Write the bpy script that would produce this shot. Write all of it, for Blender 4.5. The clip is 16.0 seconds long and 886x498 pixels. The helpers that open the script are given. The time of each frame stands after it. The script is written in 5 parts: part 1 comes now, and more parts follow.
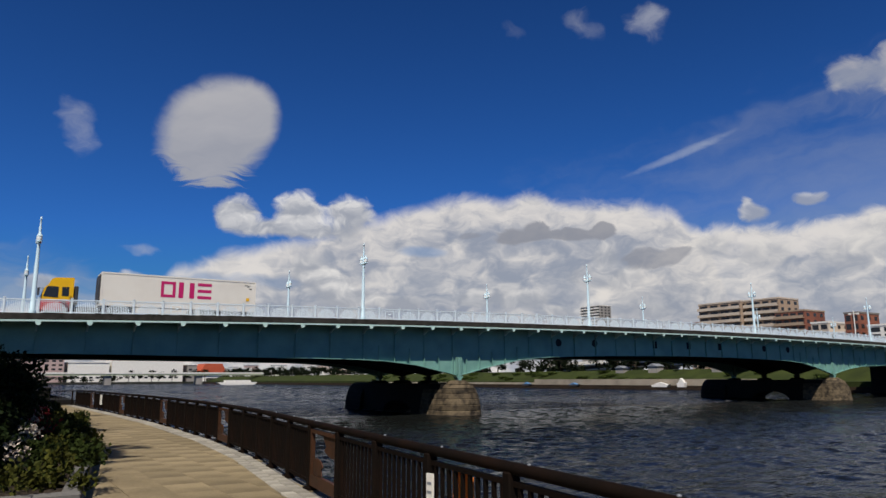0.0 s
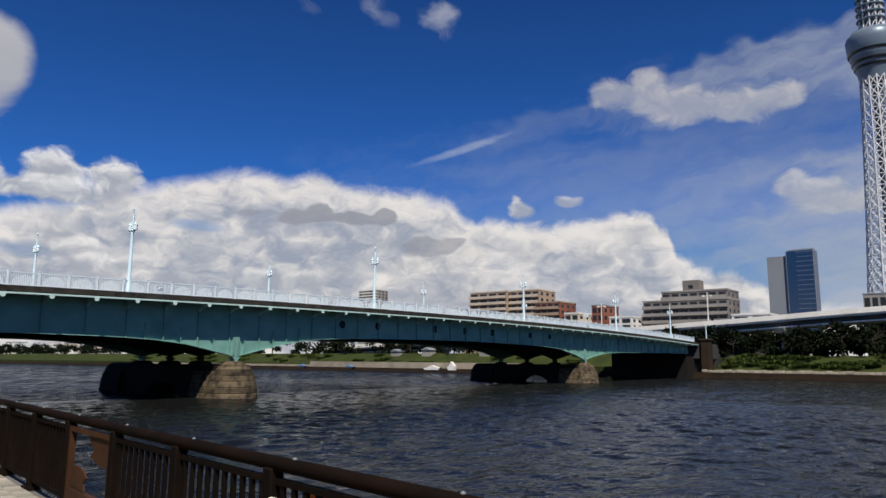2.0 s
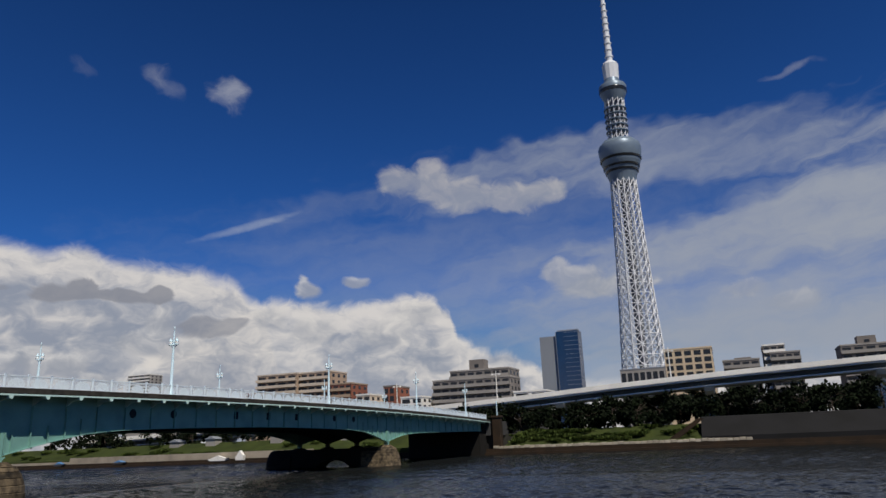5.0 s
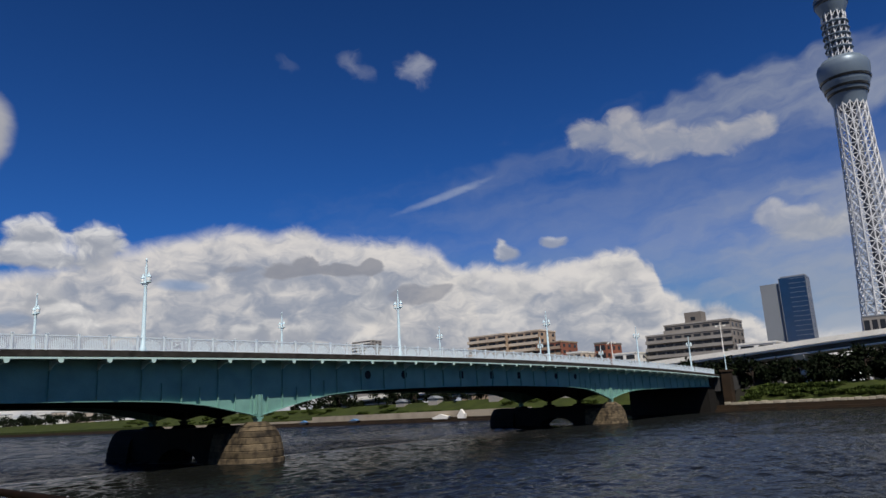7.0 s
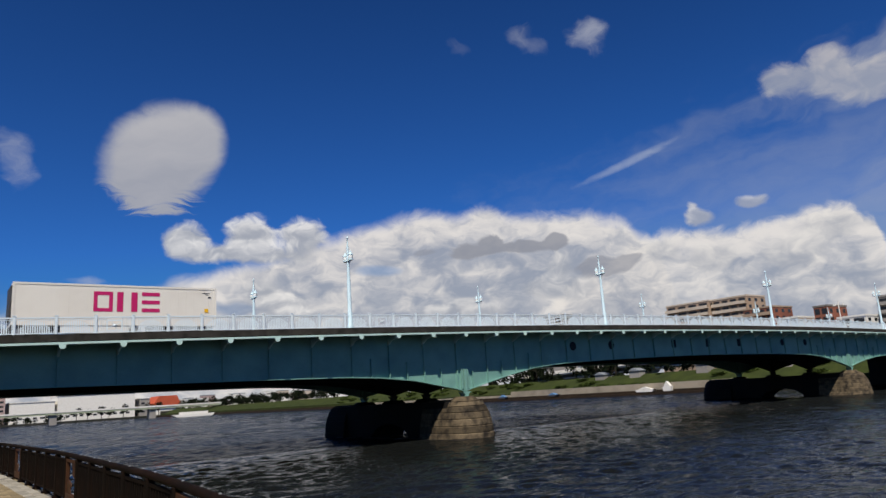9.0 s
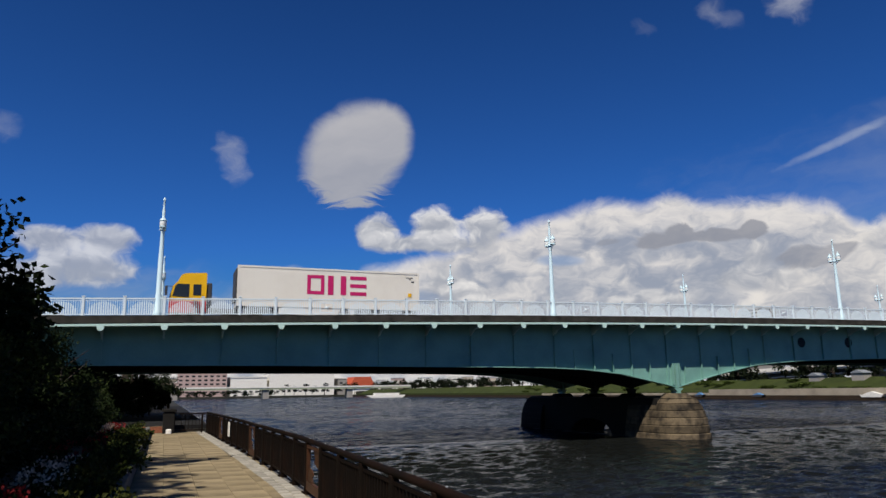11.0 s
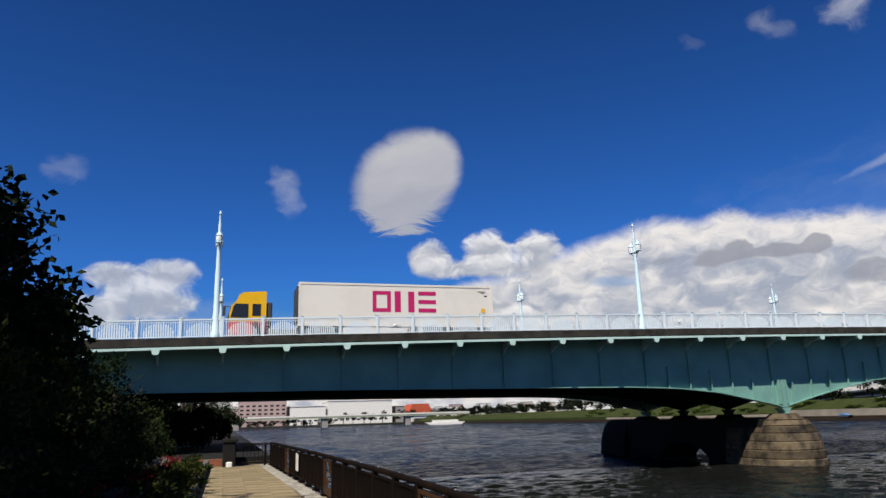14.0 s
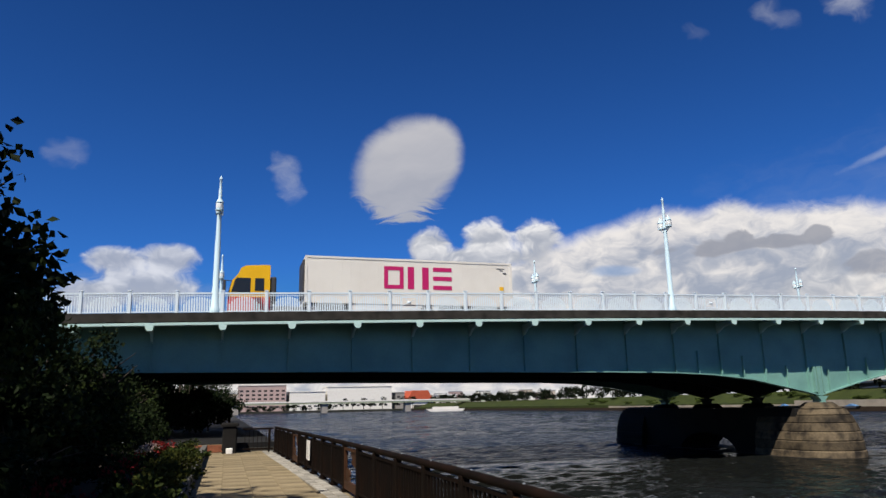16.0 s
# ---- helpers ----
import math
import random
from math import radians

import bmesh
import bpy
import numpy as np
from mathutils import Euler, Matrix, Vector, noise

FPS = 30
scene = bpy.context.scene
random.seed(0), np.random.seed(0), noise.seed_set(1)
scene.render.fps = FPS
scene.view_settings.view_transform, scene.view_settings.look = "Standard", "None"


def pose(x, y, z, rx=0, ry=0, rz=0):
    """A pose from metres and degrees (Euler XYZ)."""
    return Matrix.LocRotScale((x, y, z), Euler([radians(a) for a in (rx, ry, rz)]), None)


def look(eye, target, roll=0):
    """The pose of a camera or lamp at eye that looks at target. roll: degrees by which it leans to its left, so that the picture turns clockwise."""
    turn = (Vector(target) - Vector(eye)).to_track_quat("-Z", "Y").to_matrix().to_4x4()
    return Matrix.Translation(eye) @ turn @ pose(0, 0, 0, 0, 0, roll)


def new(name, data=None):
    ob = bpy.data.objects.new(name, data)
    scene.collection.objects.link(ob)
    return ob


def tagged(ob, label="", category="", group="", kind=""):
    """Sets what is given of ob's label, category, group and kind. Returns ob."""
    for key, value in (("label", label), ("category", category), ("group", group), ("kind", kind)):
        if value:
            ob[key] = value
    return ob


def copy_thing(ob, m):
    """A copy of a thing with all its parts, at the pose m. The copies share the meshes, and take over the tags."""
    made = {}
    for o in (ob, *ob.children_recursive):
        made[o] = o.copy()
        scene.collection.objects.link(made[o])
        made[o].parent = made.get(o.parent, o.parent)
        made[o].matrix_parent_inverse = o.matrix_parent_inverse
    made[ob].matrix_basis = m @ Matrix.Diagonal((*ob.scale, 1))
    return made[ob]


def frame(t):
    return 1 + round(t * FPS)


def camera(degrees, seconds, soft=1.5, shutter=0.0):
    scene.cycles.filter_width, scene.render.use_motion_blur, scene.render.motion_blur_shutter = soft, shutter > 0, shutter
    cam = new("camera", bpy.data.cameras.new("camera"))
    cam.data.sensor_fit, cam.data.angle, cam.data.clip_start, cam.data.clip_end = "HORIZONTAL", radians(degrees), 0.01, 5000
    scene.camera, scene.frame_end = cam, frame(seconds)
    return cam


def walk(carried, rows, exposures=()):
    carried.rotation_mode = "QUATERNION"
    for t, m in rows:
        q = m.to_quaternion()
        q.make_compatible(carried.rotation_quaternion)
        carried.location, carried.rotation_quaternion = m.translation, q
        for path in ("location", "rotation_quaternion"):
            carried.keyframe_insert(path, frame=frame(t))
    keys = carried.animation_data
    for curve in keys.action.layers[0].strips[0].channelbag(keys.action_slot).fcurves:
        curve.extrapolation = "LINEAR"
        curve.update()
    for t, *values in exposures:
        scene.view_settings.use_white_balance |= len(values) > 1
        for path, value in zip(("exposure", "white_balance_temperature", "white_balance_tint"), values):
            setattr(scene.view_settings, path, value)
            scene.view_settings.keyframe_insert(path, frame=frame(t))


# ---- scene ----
cam = camera(64.6, 16.0)
PATH = [
    (0, (-38.923, -57.611, 3.502), (-37.860, -55.957, 3.864), -0.3),
    (0.5, (-39.049, -57.085, 3.483), (-37.890, -55.492, 3.831), -0.8),
    (1, (-38.741, -56.512, 3.472), (-37.465, -55.006, 3.795), -1.9),
    (1.5, (-38.381, -55.958, 3.455), (-36.984, -54.563, 3.778), -1.7),
    (2, (-38.325, -55.692, 3.503), (-36.796, -54.441, 3.817), 0.4),
    (2.5, (-38.286, -55.809, 3.568), (-36.629, -54.737, 3.887), 1.2),
    (3, (-38.513, -55.744, 3.609), (-36.708, -54.947, 3.938), 1.2),
    (5.5, (-39.512, -52.273, 3.519), (-37.721, -51.572, 4.061), -2.3),
    (6, (-39.231, -51.491, 3.524), (-37.431, -50.773, 4.016), -0.3),
    (6.5, (-38.396, -50.616, 3.532), (-36.687, -49.690, 3.998), -3.7),
    (7, (-37.473, -49.734, 3.587), (-35.939, -48.531, 4.030), -2.9),
    (7.5, (-36.888, -48.804, 3.628), (-35.441, -47.486, 4.04), -2.8),
    (8, (-36.338, -47.993, 3.642), (-34.884, -46.672, 4.016), -3.8),
    (8.5, (-35.969, -47.158, 3.634), (-34.6, -45.751, 4.017), -4.1),
    (9, (-35.855, -46.376, 3.56), (-34.689, -44.802, 3.965), -3.7),
    (9.5, (-35.913, -45.607, 3.732), (-34.899, -43.93, 4.134), -2.8),
    (10, (-36.13, -45.009, 3.735), (-35.23, -43.269, 4.135), -1.3),
    (12.5, (-35.758, -41.313, 3.674), (-35.193, -39.435, 4.068), -3.6),
    (13, (-35.747, -40.688, 3.662), (-35.178, -38.812, 4.066), -4.5),
    (13.5, (-35.759, -40.111, 3.639), (-35.197, -38.250, 4.116), -2.6),
    (14, (-35.911, -39.45, 3.649), (-35.338, -37.592, 4.119), -1.8),
    (14.5, (-35.909, -38.621, 3.659), (-35.331, -36.751, 4.077), -2.1),
    (15, (-35.841, -37.997, 3.685), (-35.251, -36.131, 4.099), -1.9),
    (15.5, (-35.851, -37.162, 3.659), (-35.254, -35.298, 4.076), -1.7),
    (16, (-35.928, -36.189, 3.561), (-35.354, -34.322, 3.997), -1.2),
]
walk(cam, [(t, look(eye, target, roll)) for t, eye, target, roll in PATH], exposures=[(0.0, -0.05), (2.0, 0.1), (3.0, 0.05), (5.5, -0.2), (7.0, -0.1), (8.5, 0.08), (9.0, 0.04), (10.0, -0.06), (12.5, 0.25), (16.0, 0.25)])

# ---- world, sun, exposure ----
SUN_AZ, SUN_EL = 222.0, 54.0          # degrees clockwise from +Y, and up
SKY_STRENGTH = 0.055


def build_world():
    world = bpy.data.worlds.new("sky")
    scene.world = world
    world.use_nodes = True
    nt = world.node_tree
    nt.nodes.clear()
    N, L = nt.nodes, nt.links

    def math_node(op, a, b=None, c=None, clamp=False):
        n = N.new("ShaderNodeMath")
        n.operation, n.use_clamp = op, clamp
        for i, v in enumerate((a, b, c)):
            if v is None:
                continue
            if isinstance(v, (int, float)):
                n.inputs[i].default_value = v
            else:
                L.new(v, n.inputs[i])
        return n.outputs[0]

    def step(v, lo, hi):
        n = N.new("ShaderNodeMapRange")
        n.interpolation_type = "SMOOTHSTEP"
        L.new(v, n.inputs[0])
        n.inputs[1].default_value, n.inputs[2].default_value = lo, hi
        return n.outputs[0]

    def mix(f, a, b):
        n = N.new("ShaderNodeMix")
        n.data_type = "RGBA"
        for slot, v in ((0, f), (6, a), (7, b)):
            if isinstance(v, (int, float)):
                n.inputs[slot].default_value = v
            elif isinstance(v, tuple):
                n.inputs[slot].default_value = (*v, 1)
            else:
                L.new(v, n.inputs[slot])
        return n.outputs[2]

    sky = N.new("ShaderNodeTexSky")
    sky.sky_type, sky.sun_disc = "NISHITA", False
    sky.sun_elevation, sky.sun_rotation = radians(SUN_EL), radians(SUN_AZ)
    sky.air_density, sky.dust_density, sky.ozone_density = 0.9, 0.25, 4.0
    scaled = N.new("ShaderNodeVectorMath")
    scaled.operation = "MULTIPLY"
    L.new(sky.outputs[0], scaled.inputs[0])
    scaled.inputs[1].default_value = tuple(SKY_STRENGTH * k for k in (0.26, 0.76, 1.55))
    calm = N.new("ShaderNodeVectorMath")
    calm.operation = "MINIMUM"
    L.new(scaled.outputs[0], calm.inputs[0])
    calm.inputs[1].default_value = (0.075, 0.21, 0.48)
    coord = N.new("ShaderNodeTexCoord")
    sep = N.new("ShaderNodeSeparateXYZ")
    L.new(coord.outputs["Generated"], sep.inputs[0])
    az = math_node("MULTIPLY", math_node("ARCTAN2", sep.outputs[0], sep.outputs[1]), 57.2958)
    el = math_node("MULTIPLY", math_node("ARCSINE", sep.outputs[2]), 57.2958)

    flat_az, flat_el = az, el
    first = N.new("ShaderNodeCombineXYZ")
    L.new(math_node("MULTIPLY", az, 0.38), first.inputs[0])
    L.new(math_node("MULTIPLY", el, 0.55), first.inputs[1])
    warp = N.new("ShaderNodeTexNoise")
    L.new(first.outputs[0], warp.inputs["Vector"])
    warp.inputs["Scale"].default_value, warp.inputs["Detail"].default_value, warp.inputs["Roughness"].default_value = 1.0, 2.5, 0.45
    wsep = N.new("ShaderNodeSeparateColor")
    L.new(warp.outputs["Color"], wsep.inputs[0])
    az = math_node("MULTIPLY_ADD", math_node("SUBTRACT", wsep.outputs[0], 0.5), 3.4, flat_az)
    el = math_node("MULTIPLY_ADD", math_node("SUBTRACT", wsep.outputs[1], 0.5), 2.2, flat_el)

    mild_az = math_node("MULTIPLY_ADD", math_node("SUBTRACT", wsep.outputs[0], 0.5), 1.3, flat_az)
    mild_el = math_node("MULTIPLY_ADD", math_node("SUBTRACT", wsep.outputs[1], 0.5), 1.0, flat_el)

    def plane(ka, ke, off=0.0):
        n = N.new("ShaderNodeCombineXYZ")
        L.new(math_node("MULTIPLY", az, ka), n.inputs[0])
        L.new(math_node("MULTIPLY", el, ke), n.inputs[1])
        n.inputs[2].default_value = off
        return n.outputs[0]

    def fbm(vec, detail=6.0, rough=0.55):
        n = N.new("ShaderNodeTexNoise")
        L.new(vec, n.inputs["Vector"])
        n.inputs["Scale"].default_value, n.inputs["Detail"].default_value = 1.0, detail
        n.inputs["Roughness"].default_value = rough
        return math_node("SUBTRACT", n.outputs[0], 0.5)

    coarse = fbm(plane(0.22, 0.34, 3.1), 5)
    lumps = fbm(plane(0.55, 0.75, 7.7), 7, 0.6)
    fine = fbm(plane(1.6, 2.0, 1.3), 6, 0.6)
    slant = N.new("ShaderNodeCombineXYZ")
    L.new(math_node("MULTIPLY", az, 0.085), slant.inputs[0])
    L.new(math_node("MULTIPLY", math_node("MULTIPLY_ADD", az, -0.16, el), 0.42), slant.inputs[1])
    streak = fbm(slant.outputs[0], 6, 0.55)
    billow = N.new("ShaderNodeTexVoronoi")
    billow.feature = "SMOOTH_F1"
    L.new(plane(0.50, 0.66, 0.4), billow.inputs["Vector"])
    billow.inputs["Scale"].default_value = 1.0
    billow.inputs["Detail"].default_value = 2.0
    bulge = math_node("SUBTRACT", 0.5, billow.outputs["Distance"])

    def distance(a0, e0, ra, re, turn=0.0, raw=False, mild=False):
        """1 at an ellipse's middle, 0 on its rim; and the height across it."""
        ca, sa = math.cos(radians(turn)), math.sin(radians(turn))
        da = math_node("SUBTRACT", flat_az if raw else mild_az if mild else az, a0)
        de = math_node("SUBTRACT", flat_el if raw else mild_el if mild else el, e0)
        u = math_node("DIVIDE", math_node("ADD", math_node("MULTIPLY", da, ca), math_node("MULTIPLY", de, sa)), ra)
        v = math_node("DIVIDE", math_node("SUBTRACT", math_node("MULTIPLY", de, ca), math_node("MULTIPLY", da, sa)), re)
        return math_node("SUBTRACT", 1.0, math_node("ADD", math_node("MULTIPLY", u, u), math_node("MULTIPLY", v, v))), v

    def ragged(d, noise_mix, lo, hi):
        for src, amp in noise_mix:
            d = math_node("MULTIPLY_ADD", src, amp, d)
        return step(d, lo, hi)

    def blob(a0, e0, ra, re, turn=0.0, noise_mix=(), lo=0.0, hi=0.5, raw=False):
        d, v = distance(a0, e0, ra, re, turn, raw)
        return ragged(d, noise_mix, lo, hi), v

    def union(lobes, noise_mix, lo, hi):
        """Several lobes as one cloud; also the height over the nearest lobe's middle."""
        d = top = None
        for a0, e0, ra, re in lobes:
            near, v = distance(a0, e0, ra, re, mild=True)
            rise = math_node("MULTIPLY", v, step(near, -0.6, 0.6))
            d = near if d is None else math_node("SMOOTH_MAX", d, near, 0.9)
            top = rise if top is None else math_node("SMOOTH_MAX", top, rise, 0.4)
        return ragged(d, noise_mix, lo, hi), top

    def profile(stops, a0=0.0, a1=80.0, tall=20.0):
        """A skyline: the height in degrees for each direction."""
        n = N.new("ShaderNodeValToRGB")
        n.color_ramp.interpolation = "EASE"
        while len(n.color_ramp.elements) < len(stops):
            n.color_ramp.elements.new(0.5)
        for e, (a, h) in zip(n.color_ramp.elements, stops):
            e.position, e.color = (a - a0) / (a1 - a0), (h / tall,) * 3 + (1,)
        span = N.new("ShaderNodeMapRange")
        L.new(flat_az, span.inputs[0])
        span.inputs[1].default_value, span.inputs[2].default_value = a0, a1
        L.new(span.outputs[0], n.inputs[0])
        return math_node("MULTIPLY", n.outputs[0], tall)

    fade = N.new("ShaderNodeVectorMath")
    fade.operation = "SCALE"
    L.new(calm.outputs[0], fade.inputs[0])
    deep = N.new("ShaderNodeMapRange")
    L.new(flat_el, deep.inputs[0])
    for i, v in enumerate((10.0, 40.0, 1.06, 0.62)):
        deep.inputs[i + 1].default_value = v
    zenith = N.new("ShaderNodeMapRange")
    L.new(flat_el, zenith.inputs[0])
    for i, v in enumerate((34.0, 70.0, 1.0, 0.16)):
        zenith.inputs[i + 1].default_value = v
    L.new(math_node("MULTIPLY", deep.outputs[0], zenith.outputs[0]), fade.inputs["Scale"])
    colour = fade.outputs[0]
    # thin high sheets and streaks
    for a0, e0, ra, re, turn, opacity, rag in ((96, 9.0, 28, 8.0, 0, 0.62, 1.4), (102, 5.0, 42, 7.0, 0, 0.7, 1.2), (87, 21.2, 19, 3.1, -2, 0.64, 1.5), (94, 14.6, 21, 3.7, 9, 0.78, 1.4),
                                               (72, 20.6, 13, 2.6, 10, 0.34, 2.2), (72, 12.5, 9, 2.6, 16, 0.22, 2.6), (112, 15, 18, 9, 0, 0.6, 2.2),
                                               (-20, 5, 40, 6, 0, 0.35, 2.2), (8, 4.5, 18, 3.6, 0, 0.5, 2.2), (58, 18.6, 8, 1.3, 13, 0.12, 1.4), (78, 8, 46, 15, 0, 0.34, 1.0)):
        m, v = blob(a0, e0, ra, re, turn, ((streak, rag), (lumps, 0.4)), 0.0, 1.2)
        colour = mix(math_node("MULTIPLY", m, opacity), colour, (0.37, 0.40, 0.46))
    # pale haze low over the whole horizon
    m, v = blob(0, -2.0, 400, 9.0, 0, ((coarse, 0.3),), 0.0, 0.9)
    colour = mix(math_node("MULTIPLY", m, 0.75), colour, (0.46, 0.50, 0.56))
    # the flat-topped bank with a pale crown, and the heaped mass beside it
    crown = profile(((9, 5.0), (12, 8.6), (16, 10.1), (21, 11.2), (27, 12.9), (31, 14.0), (35, 14.7), (38, 14.4), (40.3, 15.0), (42.5, 14.0), (48, 13.7), (51, 12.9), (53, 11.3), (56, 4.0)))
    mass = profile(((42, 4.0), (48, 8.6), (52, 10.6), (54.5, 11.2), (59, 10.8), (62, 10.9), (64.5, 11.3), (67, 11.6), (68.5, 10.4), (69.5, 8.0), (71.5, 6.9), (73.5, 6.6), (75, 5.6), (79, 2.0)))
    patch = fbm(plane(0.16, 0.50, 5.5), 6, 0.58)
    for top_line, soft, rough_edge, depth, opacity in ((crown, 1.5, 1.2, 5.0, 0.95), (mass, 1.1, 1.8, 5.5, 0.93)):
        edge = math_node("SUBTRACT", top_line, flat_el)
        edge = math_node("MULTIPLY_ADD", lumps, rough_edge, math_node("MULTIPLY_ADD", fine, 0.25, edge))
        m = step(edge, -0.5, soft - 0.5)
        under = math_node("MINIMUM", math_node("DIVIDE", math_node("SUBTRACT", top_line, flat_el), depth), 0.86)
        light = step(math_node("ADD", math_node("MULTIPLY_ADD", patch, 2.8, math_node("MULTIPLY_ADD", bulge, 0.5, math_node("MULTIPLY", lumps, 1.9))), math_node("SUBTRACT", 0.95, under)), -0.45, 1.05)
        colour = mix(math_node("MULTIPLY", m, opacity), colour, mix(light, (0.31, 0.34, 0.41), (0.76, 0.72, 0.68)))
    # clear air under the thin end of the bank
    for a0, e0, ra, re, opacity in ((13, 7.2, 5.0, 1.1, 0.6), (19, 7.6, 3.0, 0.8, 0.4)):
        m, v = blob(a0, e0, ra, re, 4, ((lumps, 1.6), (streak, 1.0)), 0.0, 1.2)
        colour = mix(math_node("MULTIPLY", m, opacity), colour, (0.14, 0.26, 0.48))
    # the blue window left in the bank
    m, v = blob(31, 10.2, 2.4, 0.6, -3, ((lumps, 1.2),), 0.0, 0.9, True)
    colour = mix(math_node("MULTIPLY", m, 0.6), colour, (0.16, 0.28, 0.50))
    # the round sheet cloud, frayed along its foot, and small soft ones
    fray = fbm(plane(0.14, 2.4, 9.0), 5, 0.6)
    d = None
    for lobe in ((14.1, 19.2, 5.2, 4.3, 30), (16.2, 20.5, 3.2, 2.9, 30), (13.0, 16.9, 3.2, 2.3, -10)):
        near, v = distance(*lobe, True)
        d = near if d is None else math_node("SMOOTH_MAX", d, near, 0.6)
    low = math_node("SUBTRACT", 1.0, step(flat_el, 14.8, 18.0))
    d = math_node("MULTIPLY_ADD", math_node("MULTIPLY", fray, low), 2.4, d)
    m = ragged(d, ((coarse, 0.40), (lumps, 0.22), (fine, 0.10)), 0.0, 0.62)
    shade = step(math_node("MULTIPLY_ADD", streak, 1.6, math_node("MULTIPLY", math_node("SUBTRACT", flat_el, 19.0), 0.14)), -0.8, 0.8)
    colour = mix(math_node("MULTIPLY", m, 0.90), colour, mix(shade, (0.35, 0.36, 0.40), (0.50, 0.49, 0.50)))
    for a0, e0, ra, re, turn, opacity in ((4.0, 18.2, 1.4, 2.4, 20, 0.42), (-12.4, 18.4, 1.6, 1.2, 0, 0.22), (9.0, 9.7, 1.9, 0.6, 0, 0.45), (44.9, 27.6, 1.9, 1.2, -30, 0.30),
                                          (50.2, 27.2, 1.7, 2.0, 40, 0.62), (39.0, 27.4, 1.5, 0.8, 0, 0.10), (98, 25.5, 2.5, 0.5, 0, 0.3)):
        m, v = blob(a0, e0, ra, re, turn, ((lumps, 1.1), (fine, 0.6)), 0.0, 1.5)
        colour = mix(math_node("MULTIPLY", m, opacity), colour, (0.52, 0.53, 0.57))
    m, v = blob(52.0, 17.0, 5.0, 0.42, 17, ((streak, 1.2), (fine, 0.5)), 0.0, 1.2, True)
    colour = mix(math_node("MULTIPLY", m, 0.40), colour, (0.48, 0.53, 0.62))
    # cumulus clouds, each of several heads: white above, grey flat bases
    puff_light = math_node("ADD", math_node("MULTIPLY", bulge, 0.9), math_node("MULTIPLY_ADD", fine, 0.6, math_node("MULTIPLY", lumps, 1.2)))
    heaps = ((((16.0, 12.8, 2.2, 1.9), (20.8, 13.1, 2.6, 2.2), (25.0, 13.0, 2.4, 2.1), (20.4, 11.9, 6.4, 1.1)), 0.95, (0.84, 0.82, 0.80)),
             (((21.6, 8.8, 1.9, 1.7), (23.6, 7.3, 2.5, 1.8), (25.2, 6.4, 2.6, 1.2)), 0.85, (0.80, 0.78, 0.76)),
             (((35.2, 6.3, 2.3, 1.0), (37.8, 6.6, 2.2, 1.3), (40.2, 6.2, 2.1, 1.1)), 0.75, (0.78, 0.76, 0.74)),
             (((46.0, 9.4, 1.6, 1.6), (44.6, 7.9, 2.2, 1.3), (47.3, 7.8, 1.9, 1.4)), 0.7, (0.80, 0.77, 0.74)),
             (((42.2, 5.0, 2.2, 0.9), (45.2, 5.3, 2.0, 1.0), (49.2, 5.2, 2.3, 0.9), (29.4, 6.0, 2.6, 0.9)), 0.7, (0.74, 0.72, 0.70)),
             (((54.2, 9.9, 1.9, 1.4), (57.6, 8.9, 2.6, 1.5), (65.8, 10.0, 2.4, 1.5), (63.4, 8.6, 3.0, 1.7)), 0.6, (0.78, 0.75, 0.71)),
             (((57.1, 12.2, 1.4, 1.0), (56.9, 12.8, 0.7, 0.9)), 0.8, (0.74, 0.72, 0.71)),
             (((61.0, 12.7, 1.6, 0.55),), 0.7, (0.70, 0.69, 0.69)),
             (((64.9, 20.9, 2.7, 1.7), (67.6, 20.7, 2.6, 2.1), (70.6, 19.6, 3.6, 2.0), (74.6, 19.2, 3.8, 1.6), (77.6, 19.4, 2.2, 1.3)), 0.66, (0.58, 0.55, 0.53)),
             (((77.7, 12.9, 1.6, 1.2), (79.8, 12.0, 3.0, 1.6), (83.0, 11.4, 3.0, 1.2)), 0.66, (0.62, 0.60, 0.58)),
             (((8.6, 7.3, 1.7, 1.0), (3.0, 6.8, 2.4, 0.9), (11.0, 5.7, 2.4, 0.8)), 0.7, (0.72, 0.70, 0.69)),
             (((92.0, 10.2, 2.2, 0.9), (95.0, 9.0, 2.6, 1.0)), 0.4, (0.60, 0.58, 0.56)),
             (((-4.6, 11.3, 2.6, 1.5), (-8.4, 10.9, 2.8, 1.4), (-6.2, 9.2, 4.8, 1.7), (-10.0, 8.4, 3.4, 1.4)), 0.82, (0.70, 0.70, 0.71)))
    for lobes, opacity, white in heaps:
        m, v = union(lobes, ((bulge, 0.50), (lumps, 0.55), (fine, 0.45)), 0.05, 0.70)
        light = step(math_node("ADD", math_node("MULTIPLY", v, 0.8), puff_light), -0.35, 0.80)
        colour = mix(math_node("MULTIPLY", m, opacity), colour, mix(light, (0.36, 0.38, 0.43), white))
    # dark ragged scud
    for lobes, opacity in ((((38.4, 11.3, 1.9, 0.8), (40.4, 11.7, 1.5, 1.0), (43.2, 11.3, 3.2, 0.62), (46.0, 11.4, 1.2, 0.8)), 0.85), (((49.4, 9.1, 2.8, 1.0), (51.5, 9.6, 1.2, 0.7)), 0.7), (((35.0, 11.4, 1.3, 0.3),), 0.5)):
        m, v = union(lobes, ((lumps, 0.9), (bulge, 0.4), (fine, 0.7)), 0.0, 0.5)
        colour = mix(math_node("MULTIPLY", m, opacity), colour, (0.27, 0.28, 0.325))
